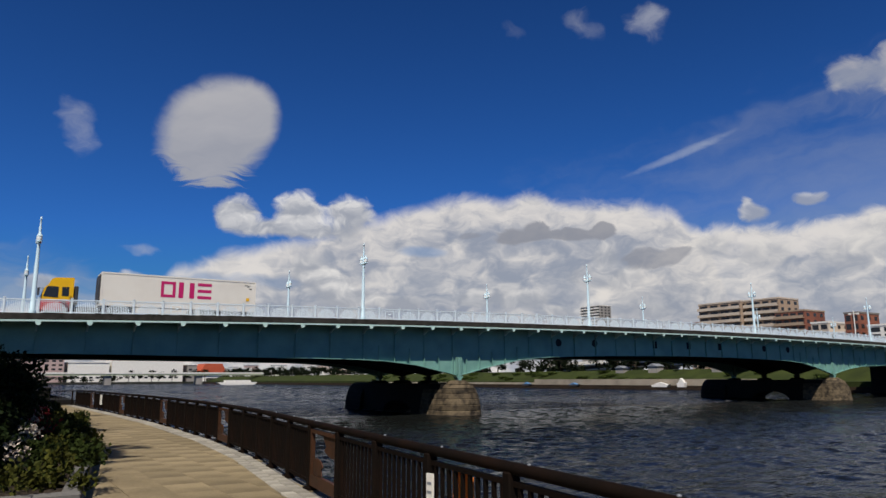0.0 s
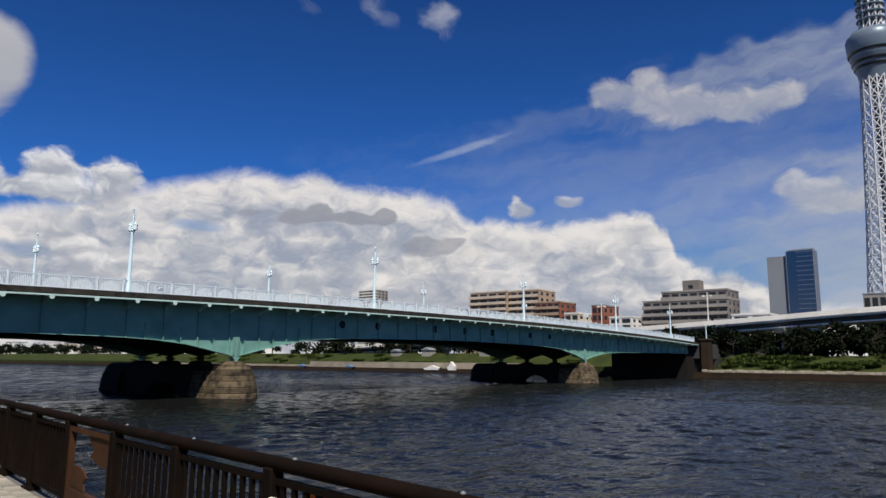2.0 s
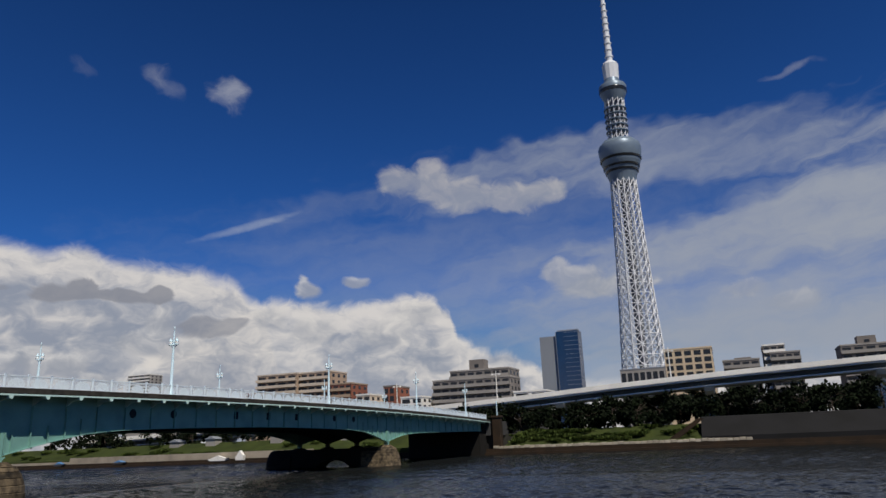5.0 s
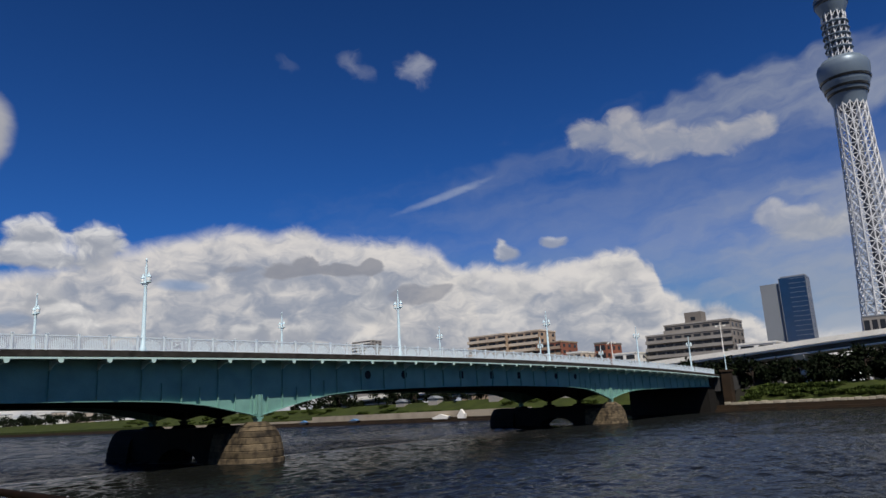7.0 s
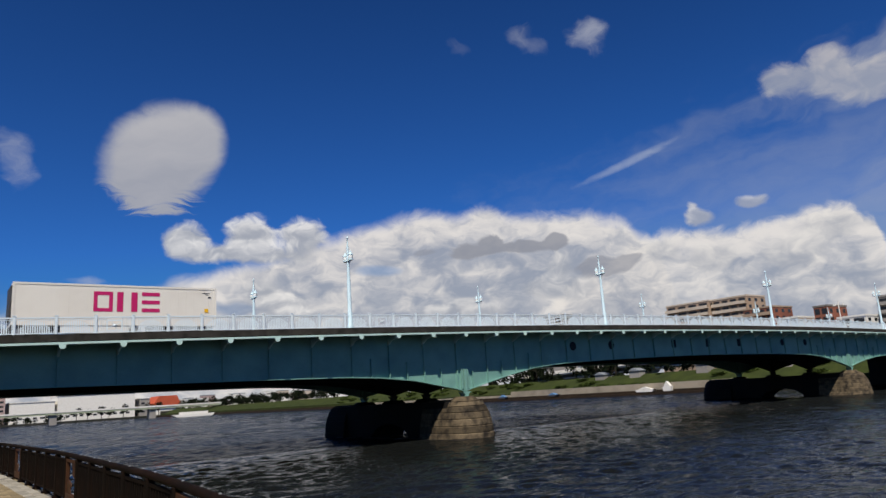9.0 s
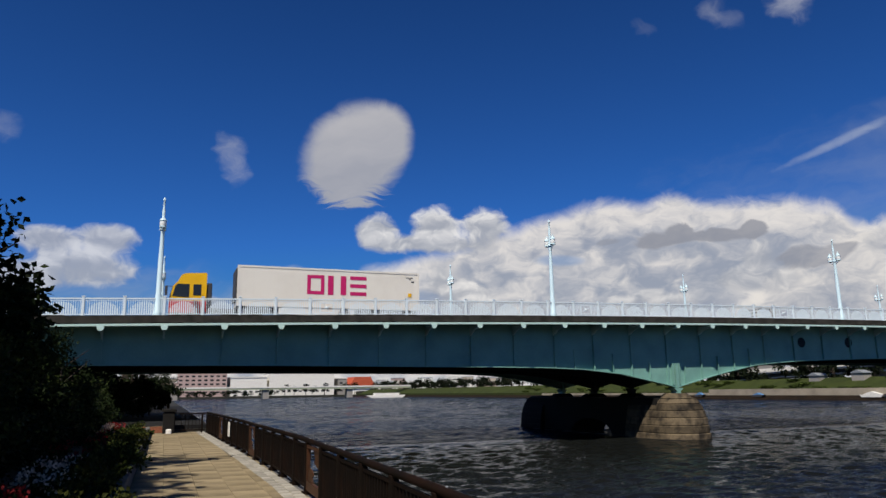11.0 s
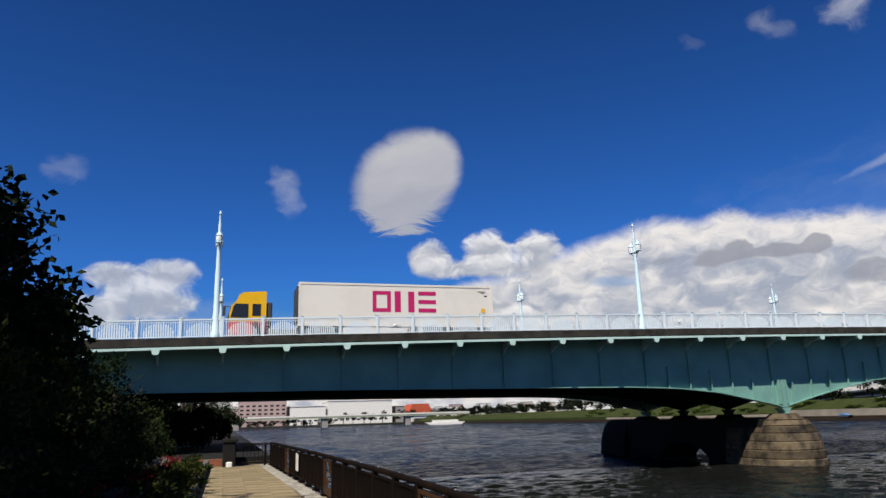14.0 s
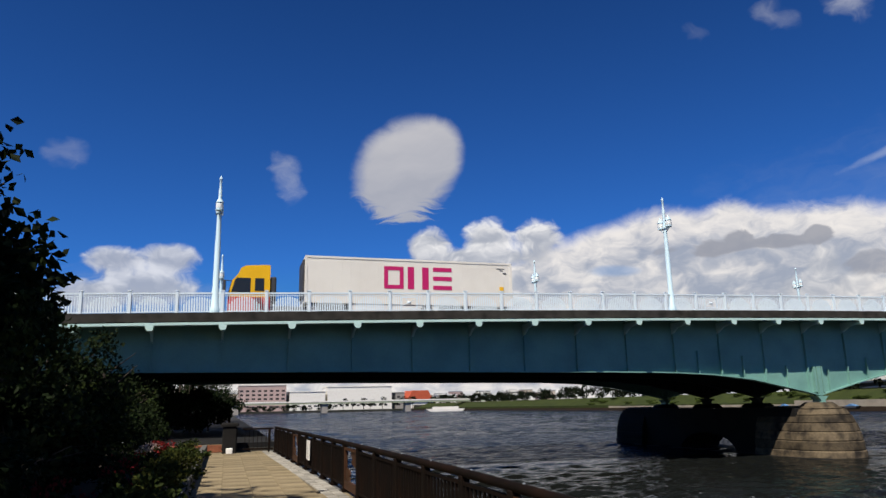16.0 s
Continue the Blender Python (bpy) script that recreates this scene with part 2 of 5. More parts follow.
    back = N.new("ShaderNodeBackground")
    L.new(colour, back.inputs[0])
    back.inputs[1].default_value = 1.0
    out = N.new("ShaderNodeOutputWorld")
    L.new(back.outputs[0], out.inputs[0])


build_world()
sun_data = bpy.data.lights.new("sun", "SUN")
sun_data.energy, sun_data.angle, sun_data.color = 5.0, radians(0.5), (1.0, 0.93, 0.82)
sun = new("sun", sun_data)
to_sun = Vector((math.sin(radians(SUN_AZ)) * math.cos(radians(SUN_EL)), math.cos(radians(SUN_AZ)) * math.cos(radians(SUN_EL)), math.sin(radians(SUN_EL))))
sun.matrix_world = look(to_sun * 300, (0, 0, 0))
scene.view_settings.exposure = 0.0

# ---- materials ----


def mat(name, colour, rough=0.6, metal=0.0, second=None, scale=1.5, amount=0.5, grain=25.0, grain_amount=0.12, bump=0.15, bump_scale=None,
        piece=0.0, island=0.0, stretch=(1, 1, 1), spec=0.2):
    """A painted, stony or leafy surface: a colour, a second colour in patches, grain, relief."""
    m = bpy.data.materials.new(name)
    m.use_nodes = True
    nt = m.node_tree
    N, L = nt.nodes, nt.links
    b = N["Principled BSDF"]
    b.inputs["Roughness"].default_value, b.inputs["Metallic"].default_value = rough, metal
    b.inputs["Specular IOR Level"].default_value = spec
    coord = N.new("ShaderNodeTexCoord")
    mapping = N.new("ShaderNodeMapping")
    mapping.inputs["Scale"].default_value = stretch
    L.new(coord.outputs["Object"], mapping.inputs[0])
    big = N.new("ShaderNodeTexNoise")
    big.inputs["Scale"].default_value, big.inputs["Detail"].default_value = scale, 6
    small = N.new("ShaderNodeTexNoise")
    small.inputs["Scale"].default_value, small.inputs["Detail"].default_value = grain, 4
    for n in (big, small):
        L.new(mapping.outputs[0], n.inputs["Vector"])
    ramp = N.new("ShaderNodeMapRange")
    ramp.inputs[1].default_value, ramp.inputs[2].default_value = 0.40, 0.68
    ramp.inputs[4].default_value = amount
    L.new(big.outputs[0], ramp.inputs[0])
    mixer = N.new("ShaderNodeMix")
    mixer.data_type = "RGBA"
    mixer.inputs[6].default_value = (*colour, 1)
    mixer.inputs[7].default_value = (*(second or tuple(c * 0.7 for c in colour)), 1)
    L.new(ramp.outputs[0], mixer.inputs[0])
    value = N.new("ShaderNodeMath")
    value.operation = "MULTIPLY_ADD"
    L.new(small.outputs[0], value.inputs[0])
    value.inputs[1].default_value, value.inputs[2].default_value = grain_amount * 2, 1 - grain_amount
    last = value.outputs[0]
    for amount_of, node, slot in ((piece, "ShaderNodeObjectInfo", "Random"), (island, "ShaderNodeNewGeometry", "Random Per Island")):
        if amount_of:
            src = N.new(node)
            k = N.new("ShaderNodeMath")
            k.operation = "MULTIPLY_ADD"
            L.new(src.outputs[slot], k.inputs[0])
            k.inputs[1].default_value, k.inputs[2].default_value = amount_of * 2, 1 - amount_of
            j = N.new("ShaderNodeMath")
            j.operation = "MULTIPLY"
            L.new(last, j.inputs[0])
            L.new(k.outputs[0], j.inputs[1])
            last = j.outputs[0]
    tint = N.new("ShaderNodeVectorMath")
    tint.operation = "SCALE"
    L.new(mixer.outputs[2], tint.inputs[0])
    L.new(last, tint.inputs["Scale"])
    L.new(tint.outputs[0], b.inputs["Base Color"])
    if bump:
        bn = N.new("ShaderNodeBump")
        bn.inputs["Strength"].default_value, bn.inputs["Distance"].default_value = bump, 0.02
        L.new(small.outputs[0], bn.inputs["Height"])
        L.new(bn.outputs[0], b.inputs["Normal"])
    return m


def glass_mat(name, colour, rough=0.08):
    m = mat(name, colour, rough, 0.0, scale=0.3, amount=0.4, grain=3, grain_amount=0.1, bump=0.03, spec=0.45)
    return m


def leaf_mat(name, colour, second, island=0.45):
    m = mat(name, colour, 0.7, 0, second, 0.7, 0.8, 6, 0.2, 0, island=island, spec=0.08)
    return m


def water_mat(name, relief, body, river=(0.011, 0.013, 0.015)):
    """Rippled water; body: share of dark diffuse mixed in to dim the sky's reflection."""
    m = bpy.data.materials.new(name)
    m.use_nodes = True
    nt = m.node_tree
    N, L = nt.nodes, nt.links
    b = N["Principled BSDF"]
    b.inputs["Base Color"].default_value = (0.006, 0.0065, 0.005, 1)
    b.inputs["Roughness"].default_value = 0.03
    b.inputs["IOR"].default_value = 1.17
    coord = N.new("ShaderNodeTexCoord")
    heights = None
    for scale, weight, stretch, turn in ((1.3, 0.8, (0.55, 1.0, 1), 25), (3.4, 0.34, (0.55, 1.0, 1), 8)):
        mp = N.new("ShaderNodeMapping")
        mp.inputs["Scale"].default_value, mp.inputs["Rotation"].default_value = stretch, (0, 0, radians(turn))
        L.new(coord.outputs["Object"], mp.inputs[0])
        n = N.new("ShaderNodeTexNoise")
        n.inputs["Scale"].default_value, n.inputs["Detail"].default_value = scale, 3
        n.inputs["Distortion"].default_value = 0.6
        L.new(mp.outputs[0], n.inputs["Vector"])
        k = N.new("ShaderNodeMath")
        k.operation = "MULTIPLY_ADD"
        L.new(n.outputs[0], k.inputs[0])
        k.inputs[1].default_value = weight
        if heights:
            L.new(heights, k.inputs[2])
        else:
            k.inputs[2].default_value = 0
        heights = k.outputs[0]
    bn = N.new("ShaderNodeBump")
    bn.inputs["Strength"].default_value, bn.inputs["Distance"].default_value = 1.0, relief
    L.new(heights, bn.inputs["Height"])
    L.new(bn.outputs[0], b.inputs["Normal"])
    deep = N.new("ShaderNodeBsdfDiffuse")
    deep.inputs["Color"].default_value = (*river, 1)
    both = N.new("ShaderNodeMixShader")
    both.inputs[0].default_value = body
    L.new(b.outputs[0], both.inputs[1])
    L.new(deep.outputs[0], both.inputs[2])
    L.new(both.outputs[0], N["Material Output"].inputs["Surface"])
    return m


M = {
    "water": water_mat("river_water", 0.13, 0.22),
    # more dark diffuse here stands in for a dimmer reflection
    "water_dimmed": water_mat("dimmed_river_water", 0.13, 0.45),
    # stronger wind ripples; blue in the diffuse share stands in for reflected sky
    "water_gusty": water_mat("wind_rough_sky_tinted_water", 0.40, 0.52, (0.010, 0.018, 0.036)),
    # one bridge paint in two tones: teal darkened for shade, mint as sunlit
    "teal": mat("shaded_turquoise_paint", (0.19, 0.375, 0.325), 0.55, 0, (0.12, 0.25, 0.225), 0.5, 0.6, 14, 0.10, 0.1),
    "mint": mat("sunlit_mint_paint", (0.50, 0.68, 0.64), 0.5, 0, (0.40, 0.57, 0.54), 0.8, 0.5, 14, 0.10, 0.1),
    "teal_dark": mat("weathered_turquoise_paint", (0.20, 0.34, 0.37), 0.6, 0, (0.12, 0.22, 0.25), 0.5, 0.6, 14, 0.10, 0.1),
    # bridge steel darkened so the under-deck shade is in its colour
    "steel_dark": mat("shade_dark_deck_steel", (0.022, 0.028, 0.03), 0.8, 0, (0.012, 0.015, 0.016), 0.6, 0.6),
    "rail": mat("pale_blue_rail_paint", (0.72, 0.81, 0.87), 0.45, 0, (0.58, 0.68, 0.76), 1.2, 0.5, 30, 0.06, 0.05),
    "lamp": mat("pale_blue_lamp_paint", (0.58, 0.74, 0.82), 0.4, 0, (0.45, 0.62, 0.70), 1.0, 0.5, 30, 0.06, 0.05),
    "lamp_glass": mat("milky_lamp_glass", (0.75, 0.78, 0.78), 0.25, 0, (0.65, 0.68, 0.68), 4, 0.4, 30, 0.05, 0),
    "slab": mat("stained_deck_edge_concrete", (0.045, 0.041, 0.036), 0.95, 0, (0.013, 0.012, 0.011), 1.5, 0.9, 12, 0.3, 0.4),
    "asphalt": mat("asphalt", (0.05, 0.05, 0.052), 0.9, 0, None, 1, 0.5, 40, 0.2, 0.3),
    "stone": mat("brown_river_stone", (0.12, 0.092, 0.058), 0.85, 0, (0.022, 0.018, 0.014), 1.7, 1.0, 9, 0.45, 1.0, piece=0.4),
    # the piers' brown stone darkened to stand in for shade under the deck
    "stone_dark": mat("shade_dark_pier_stone", (0.012, 0.011, 0.010), 0.9, 0, (0.007, 0.0065, 0.006), 0.6, 0.8, 8, 0.25, 0.5),
    "paver": mat("tan_paving_slab", (0.27, 0.215, 0.13), 0.85, 0, (0.15, 0.118, 0.072), 0.8, 0.9, 22, 0.30, 0.5, piece=0.16),
    "edge": mat("grey_edge_stone", (0.34, 0.32, 0.28), 0.85, 0, (0.18, 0.165, 0.14), 1.5, 0.7, 30, 0.2, 0.4, piece=0.25),
    "joint": mat("dark_paving_joint", (0.15, 0.12, 0.075), 0.9, 0, None, 2, 0.5, 30, 0.2, 0.3),
    "fence": mat("dark_brown_fence_paint", (0.008, 0.006, 0.005), 0.75, 0, (0.017, 0.009, 0.006), 2.0, 0.7, 40, 0.15, 0.1, spec=0.03),
    "fence_rust": mat("rusty_brown_fence_plate", (0.060, 0.024, 0.010), 0.6, 0, (0.030, 0.014, 0.007), 3, 0.8, 40, 0.2, 0.2),
    "brick": mat("red_brick_step", (0.28, 0.10, 0.055), 0.8, 0, (0.18, 0.07, 0.04), 2, 0.6, 20, 0.2, 0.3, piece=0.15),
    "curb": mat("grey_planter_concrete", (0.15, 0.145, 0.14), 0.85, 0, (0.07, 0.067, 0.064), 1.2, 0.7, 20, 0.2, 0.4),
    "soil": mat("dark_soil", (0.04, 0.03, 0.022), 0.95, 0, None, 3, 0.6, 20, 0.3, 0.6),
    "bark": mat("dark_bark", (0.06, 0.045, 0.035), 0.9, 0, (0.03, 0.024, 0.02), 4, 0.7, 25, 0.3, 0.7, stretch=(1, 1, 0.3)),
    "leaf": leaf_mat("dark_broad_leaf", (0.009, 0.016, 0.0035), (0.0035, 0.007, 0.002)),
    "leaf_light": leaf_mat("feathery_green_leaf", (0.022, 0.031, 0.006), (0.008, 0.016, 0.004)),
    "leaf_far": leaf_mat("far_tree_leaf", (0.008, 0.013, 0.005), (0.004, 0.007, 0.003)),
    "hedge": leaf_mat("yellow_green_hedge_leaf", (0.045, 0.046, 0.008), (0.016, 0.024, 0.005)),
    "grass": mat("bank_grass", (0.036, 0.048, 0.010), 0.95, 0, (0.018, 0.027, 0.007), 0.25, 0.8, 3, 0.3, 0.6),
    "blade": leaf_mat("grass_blade", (0.055, 0.078, 0.017), (0.028, 0.043, 0.010)),
    "red_petal": leaf_mat("red_petal", (0.17, 0.014, 0.014), (0.09, 0.008, 0.012), 0.3),
    "white_petal": leaf_mat("white_petal", (0.45, 0.40, 0.34), (0.36, 0.20, 0.17), 0.15),
    "wall_pale": mat("pale_river_wall_stone", (0.38, 0.34, 0.27), 0.85, 0, (0.22, 0.19, 0.15), 0.5, 0.8, 4, 0.25, 0.4, piece=0.2),
    "wall_brown": mat("brown_river_wall", (0.036, 0.023, 0.014), 0.9, 0, (0.016, 0.012, 0.009), 0.4, 0.8, 4, 0.25, 0.4),
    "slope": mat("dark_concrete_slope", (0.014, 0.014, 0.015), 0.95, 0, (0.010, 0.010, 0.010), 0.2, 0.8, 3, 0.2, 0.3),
    "sand": mat("pale_quay_concrete", (0.36, 0.31, 0.24), 0.9, 0, (0.22, 0.19, 0.15), 0.25, 0.8, 3, 0.25, 0.3),
    "ground": mat("city_ground", (0.04, 0.038, 0.033), 0.95, 0, (0.02, 0.024, 0.015), 0.02, 0.8, 0.6, 0.2, 0.2),
    "white": mat("off_white_paint", (0.78, 0.76, 0.72), 0.5, 0, (0.66, 0.63, 0.58), 0.6, 0.5, 15, 0.06, 0.05),
    "highway": mat("pale_highway_concrete", (0.80, 0.78, 0.73), 0.8, 0, (0.64, 0.62, 0.58), 0.15, 0.7, 2, 0.12, 0.1),
    # highway girder colour darkened for the shade beneath the deck overhang
    "highway_shaded": mat("shade_dark_highway_girder", (0.09, 0.10, 0.11), 0.7, 0, None, 0.2, 0.6, 2, 0.15, 0.1),
    "container": mat("off_white_container_paint", (0.74, 0.71, 0.65), 0.45, 0, (0.66, 0.62, 0.56), 0.8, 0.5, 20, 0.05, 0.04),
    "magenta": mat("magenta_container_paint", (0.50, 0.018, 0.13), 0.45, 0, (0.42, 0.015, 0.11), 2, 0.4, 20, 0.05, 0),
    "yellow": mat("yellow_cab_paint", (0.78, 0.44, 0.015), 0.35, 0, (0.66, 0.36, 0.01), 2, 0.4, 20, 0.05, 0),
    "red": mat("red_cab_paint", (0.55, 0.06, 0.06), 0.4, 0, None, 2, 0.4, 20, 0.05, 0),
    "black": mat("black_rubber", (0.02, 0.02, 0.02), 0.7, 0, None, 5, 0.5, 30, 0.2, 0.2),
    "chassis": mat("dark_grey_chassis", (0.06, 0.06, 0.065), 0.6, 0.2, None, 3, 0.5),
    "window": glass_mat("dark_window_glass", (0.018, 0.02, 0.024), 0.2),
    "blue_glass": glass_mat("blue_curtain_glass", (0.014, 0.042, 0.11), 0.12),
    "tower": mat("white_tower_steel", (0.66, 0.67, 0.70), 0.6, 0, (0.56, 0.57, 0.60), 0.02, 0.5, 0.5, 0.05, 0),
    "tower_core": mat("grey_tower_core", (0.16, 0.17, 0.19), 0.7, 0, None, 0.05, 0.5, 0.5, 0.1, 0),
    "tower_pod": mat("blue_grey_pod_cladding", (0.17, 0.22, 0.28), 0.4, 0.2, (0.13, 0.17, 0.22), 0.05, 0.5, 0.5, 0.06, 0),
    "tan": mat("tan_apartment_tile", (0.36, 0.27, 0.20), 0.8, 0, (0.28, 0.20, 0.14), 0.1, 0.6, 1.5, 0.1, 0.1),
    "tan_light": mat("cream_balcony_tile", (0.55, 0.47, 0.39), 0.8, 0, (0.42, 0.34, 0.27), 0.1, 0.6, 1.5, 0.1, 0.1),
    "rust": mat("red_brown_tile", (0.25, 0.095, 0.06), 0.8, 0, (0.18, 0.07, 0.05), 0.1, 0.6, 1.5, 0.1, 0.1),
    "beige": mat("beige_apartment_render", (0.58, 0.46, 0.32), 0.8, 0, (0.50, 0.39, 0.27), 0.1, 0.6, 1.5, 0.08, 0.1),
    "grey_tile": mat("grey_brown_apartment_tile", (0.20, 0.18, 0.165), 0.8, 0, (0.14, 0.125, 0.115), 0.1, 0.6, 1.5, 0.1, 0.1),
    "grey_light": mat("grey_balcony_concrete", (0.30, 0.28, 0.26), 0.8, 0, (0.22, 0.205, 0.19), 0.1, 0.6, 1.5, 0.1, 0.1),
    "grey_metal": mat("grey_facade_panel", (0.24, 0.26, 0.29), 0.5, 0.1, (0.20, 0.21, 0.24), 0.05, 0.5, 1, 0.06, 0.05),
    "orange": mat("orange_cover", (0.75, 0.20, 0.03), 0.6, 0, (0.6, 0.13, 0.02), 1, 0.5, 8, 0.1, 0.1),
    "tarp": mat("blue_tarpaulin", (0.10, 0.22, 0.42), 0.6, 0, None, 1, 0.5, 8, 0.1, 0.2),
    "far_pink": mat("pinkish_far_wall", (0.46, 0.34, 0.32), 0.8, 0, None, 0.1, 0.5, 1, 0.1, 0),
    "red_roof": mat("orange_red_roof", (0.48, 0.10, 0.05), 0.7, 0, None, 0.1, 0.5, 1, 0.1, 0),
    "far_green": mat("pale_green_girder", (0.42, 0.46, 0.32), 0.6, 0, None, 0.1, 0.5, 1, 0.1, 0),
}

# ---- mesh helpers ----


class Shape:
    """Collects verts and faces of one mesh."""

    def __init__(self):
        self.v, self.f = [], []

    def add(self, verts, faces):
        n = len(self.v)
        self.v += [tuple(p) for p in verts]
        self.f += [tuple(i + n for i in q) for q in faces]
        return self

    def box(self, x0, x1, y0, y1, z0, z1, c=0.0):
        """A box; c chamfers its four upright edges and the top rim."""
        if c <= 0:
            v = [(x, y, z) for z in (z0, z1) for x, y in ((x0, y0), (x1, y0), (x1, y1), (x0, y1))]
            return self.add(v, [(3, 2, 1, 0), (4, 5, 6, 7), (0, 1, 5, 4), (1, 2, 6, 5), (2, 3, 7, 6), (3, 0, 4, 7)])

        def ring(i, z):
            a0, a1, b0, b1 = x0 + i, x1 - i, y0 + i, y1 - i
            return [(a0 + c, b0, z), (a1 - c, b0, z), (a1, b0 + c, z), (a1, b1 - c, z), (a1 - c, b1, z), (a0 + c, b1, z), (a0, b1 - c, z), (a0, b0 + c, z)]
        v = ring(0, z0) + ring(0, z1 - c) + ring(c * 0.7, z1)
        f = [tuple(range(7, -1, -1)), tuple(range(16, 24))]
        for k in (0, 8):
            f += [(k + i, k + (i + 1) % 8, k + 8 + (i + 1) % 8, k + 8 + i) for i in range(8)]
        return self.add(v, f)

    def tube(self, p, q, r, r2=None, n=6, caps=True):
        p, q = Vector(p), Vector(q)
        r2 = r if r2 is None else r2
        d = (q - p).normalized()
        a = d.cross(Vector((0, 0, 1)) if abs(d.z) < 0.9 else Vector((1, 0, 0))).normalized()
        b = d.cross(a)
        v = []
        for o, s in ((p, r), (q, r2)):
            v += [o + (a * math.cos(2 * math.pi * i / n) + b * math.sin(2 * math.pi * i / n)) * s for i in range(n)]
        f = [(i, (i + 1) % n, n + (i + 1) % n, n + i) for i in range(n)]
        if caps:
            f += [tuple(range(n - 1, -1, -1)), tuple(range(n, 2 * n))]
        return self.add(v, f)

    def lathe(self, profile, x=0, y=0, n=16, stretch=(1, 1), a0=0.0):
        """profile: (radius, z) from the bottom up."""
        v, f = [], []
        for r, z in profile:
            v += [(x + r * stretch[0] * math.cos(a0 + 2 * math.pi * i / n), y + r * stretch[1] * math.sin(a0 + 2 * math.pi * i / n), z) for i in range(n)]
        for k in range(len(profile) - 1):
            f += [(k * n + i, k * n + (i + 1) % n, (k + 1) * n + (i + 1) % n, (k + 1) * n + i) for i in range(n)]
        f += [tuple(range(n - 1, -1, -1)), tuple(range((len(profile) - 1) * n, len(profile) * n))]
        return self.add(v, f)

    def prism(self, poly, axis, a, b):
        """A polygon drawn out along an axis from a to b. poly: the two other coordinates, in axis order."""
        def p3(p, h):
            return {"x": (h, p[0], p[1]), "y": (p[0], h, p[1]), "z": (p[0], p[1], h)}[axis]
        n = len(poly)
        v = [p3(p, a) for p in poly] + [p3(p, b) for p in poly]
        f = [tuple(range(n)), tuple(range(2 * n - 1, n - 1, -1))]
        f += [(i, n + i, n + (i + 1) % n, (i + 1) % n) for i in range(n)]
        return self.add(v, f)

    def mesh(self, name, material, smooth=False):
        me = bpy.data.meshes.new(name)
        me.from_pydata(self.v, [], self.f)
        bm = bmesh.new()
        bm.from_mesh(me)
        if len(bm.faces) < 60000:
            bmesh.ops.recalc_face_normals(bm, faces=bm.faces)
        bm.to_mesh(me)
        bm.free()
        me.materials.append(M[material])
        if smooth:
            me.polygons.foreach_set("use_smooth", [True] * len(me.polygons))
            me.set_sharp_from_angle(angle=radians(38))
        return me


def part(name, shape, material, parent=None, label="", smooth=False, at=None):
    """One mesh object under a thing or a part; shape may be a mesh that is shared."""
    me = shape if isinstance(shape, bpy.types.Mesh) else shape.mesh(name, material, smooth)
    ob = new(name, me)
    if parent:
        ob.parent = parent
    if at is not None:
        ob.matrix_basis = at
    if label:
        tagged(ob, label)
    return ob


def thing(name, label, category, group="", kind="", at=None):
    ob = new(name)
    ob.empty_display_size = 0.2
    if at is not None:
        ob.matrix_basis = at
    return tagged(ob, label, category, group, kind)


def put(x, y, z, rz=0.0, s=1.0):
    return Matrix.LocRotScale((x, y, z), Euler((0, 0, radians(rz))), (s, s, s))


# ---- water and ground ----
WALK_Z = 1.93


def fence_x(y):
    """The bank bows out a little between the walk's start and the bridge."""
    return float(np.interp(y, (-70, -58, -54, -51, -47, -43, -38, -33, -29, -20, -7), (-37.6, -36.3, -35.72, -35.3, -34.72, -34.12, -33.7, -33.55, -33.46, -33.6, -34.0)))


def bed_shift(y):
    """How far the planting bed's edge is drawn back where the bank curves away."""
    return min(0.0, fence_x(y) + 33.55) if y < -36 else 0.0


def fence_turn(y):
    return math.degrees(math.atan(fence_x(y - 0.7) - fence_x(y + 0.7)) / 1.4)
BANK_X = 116.5


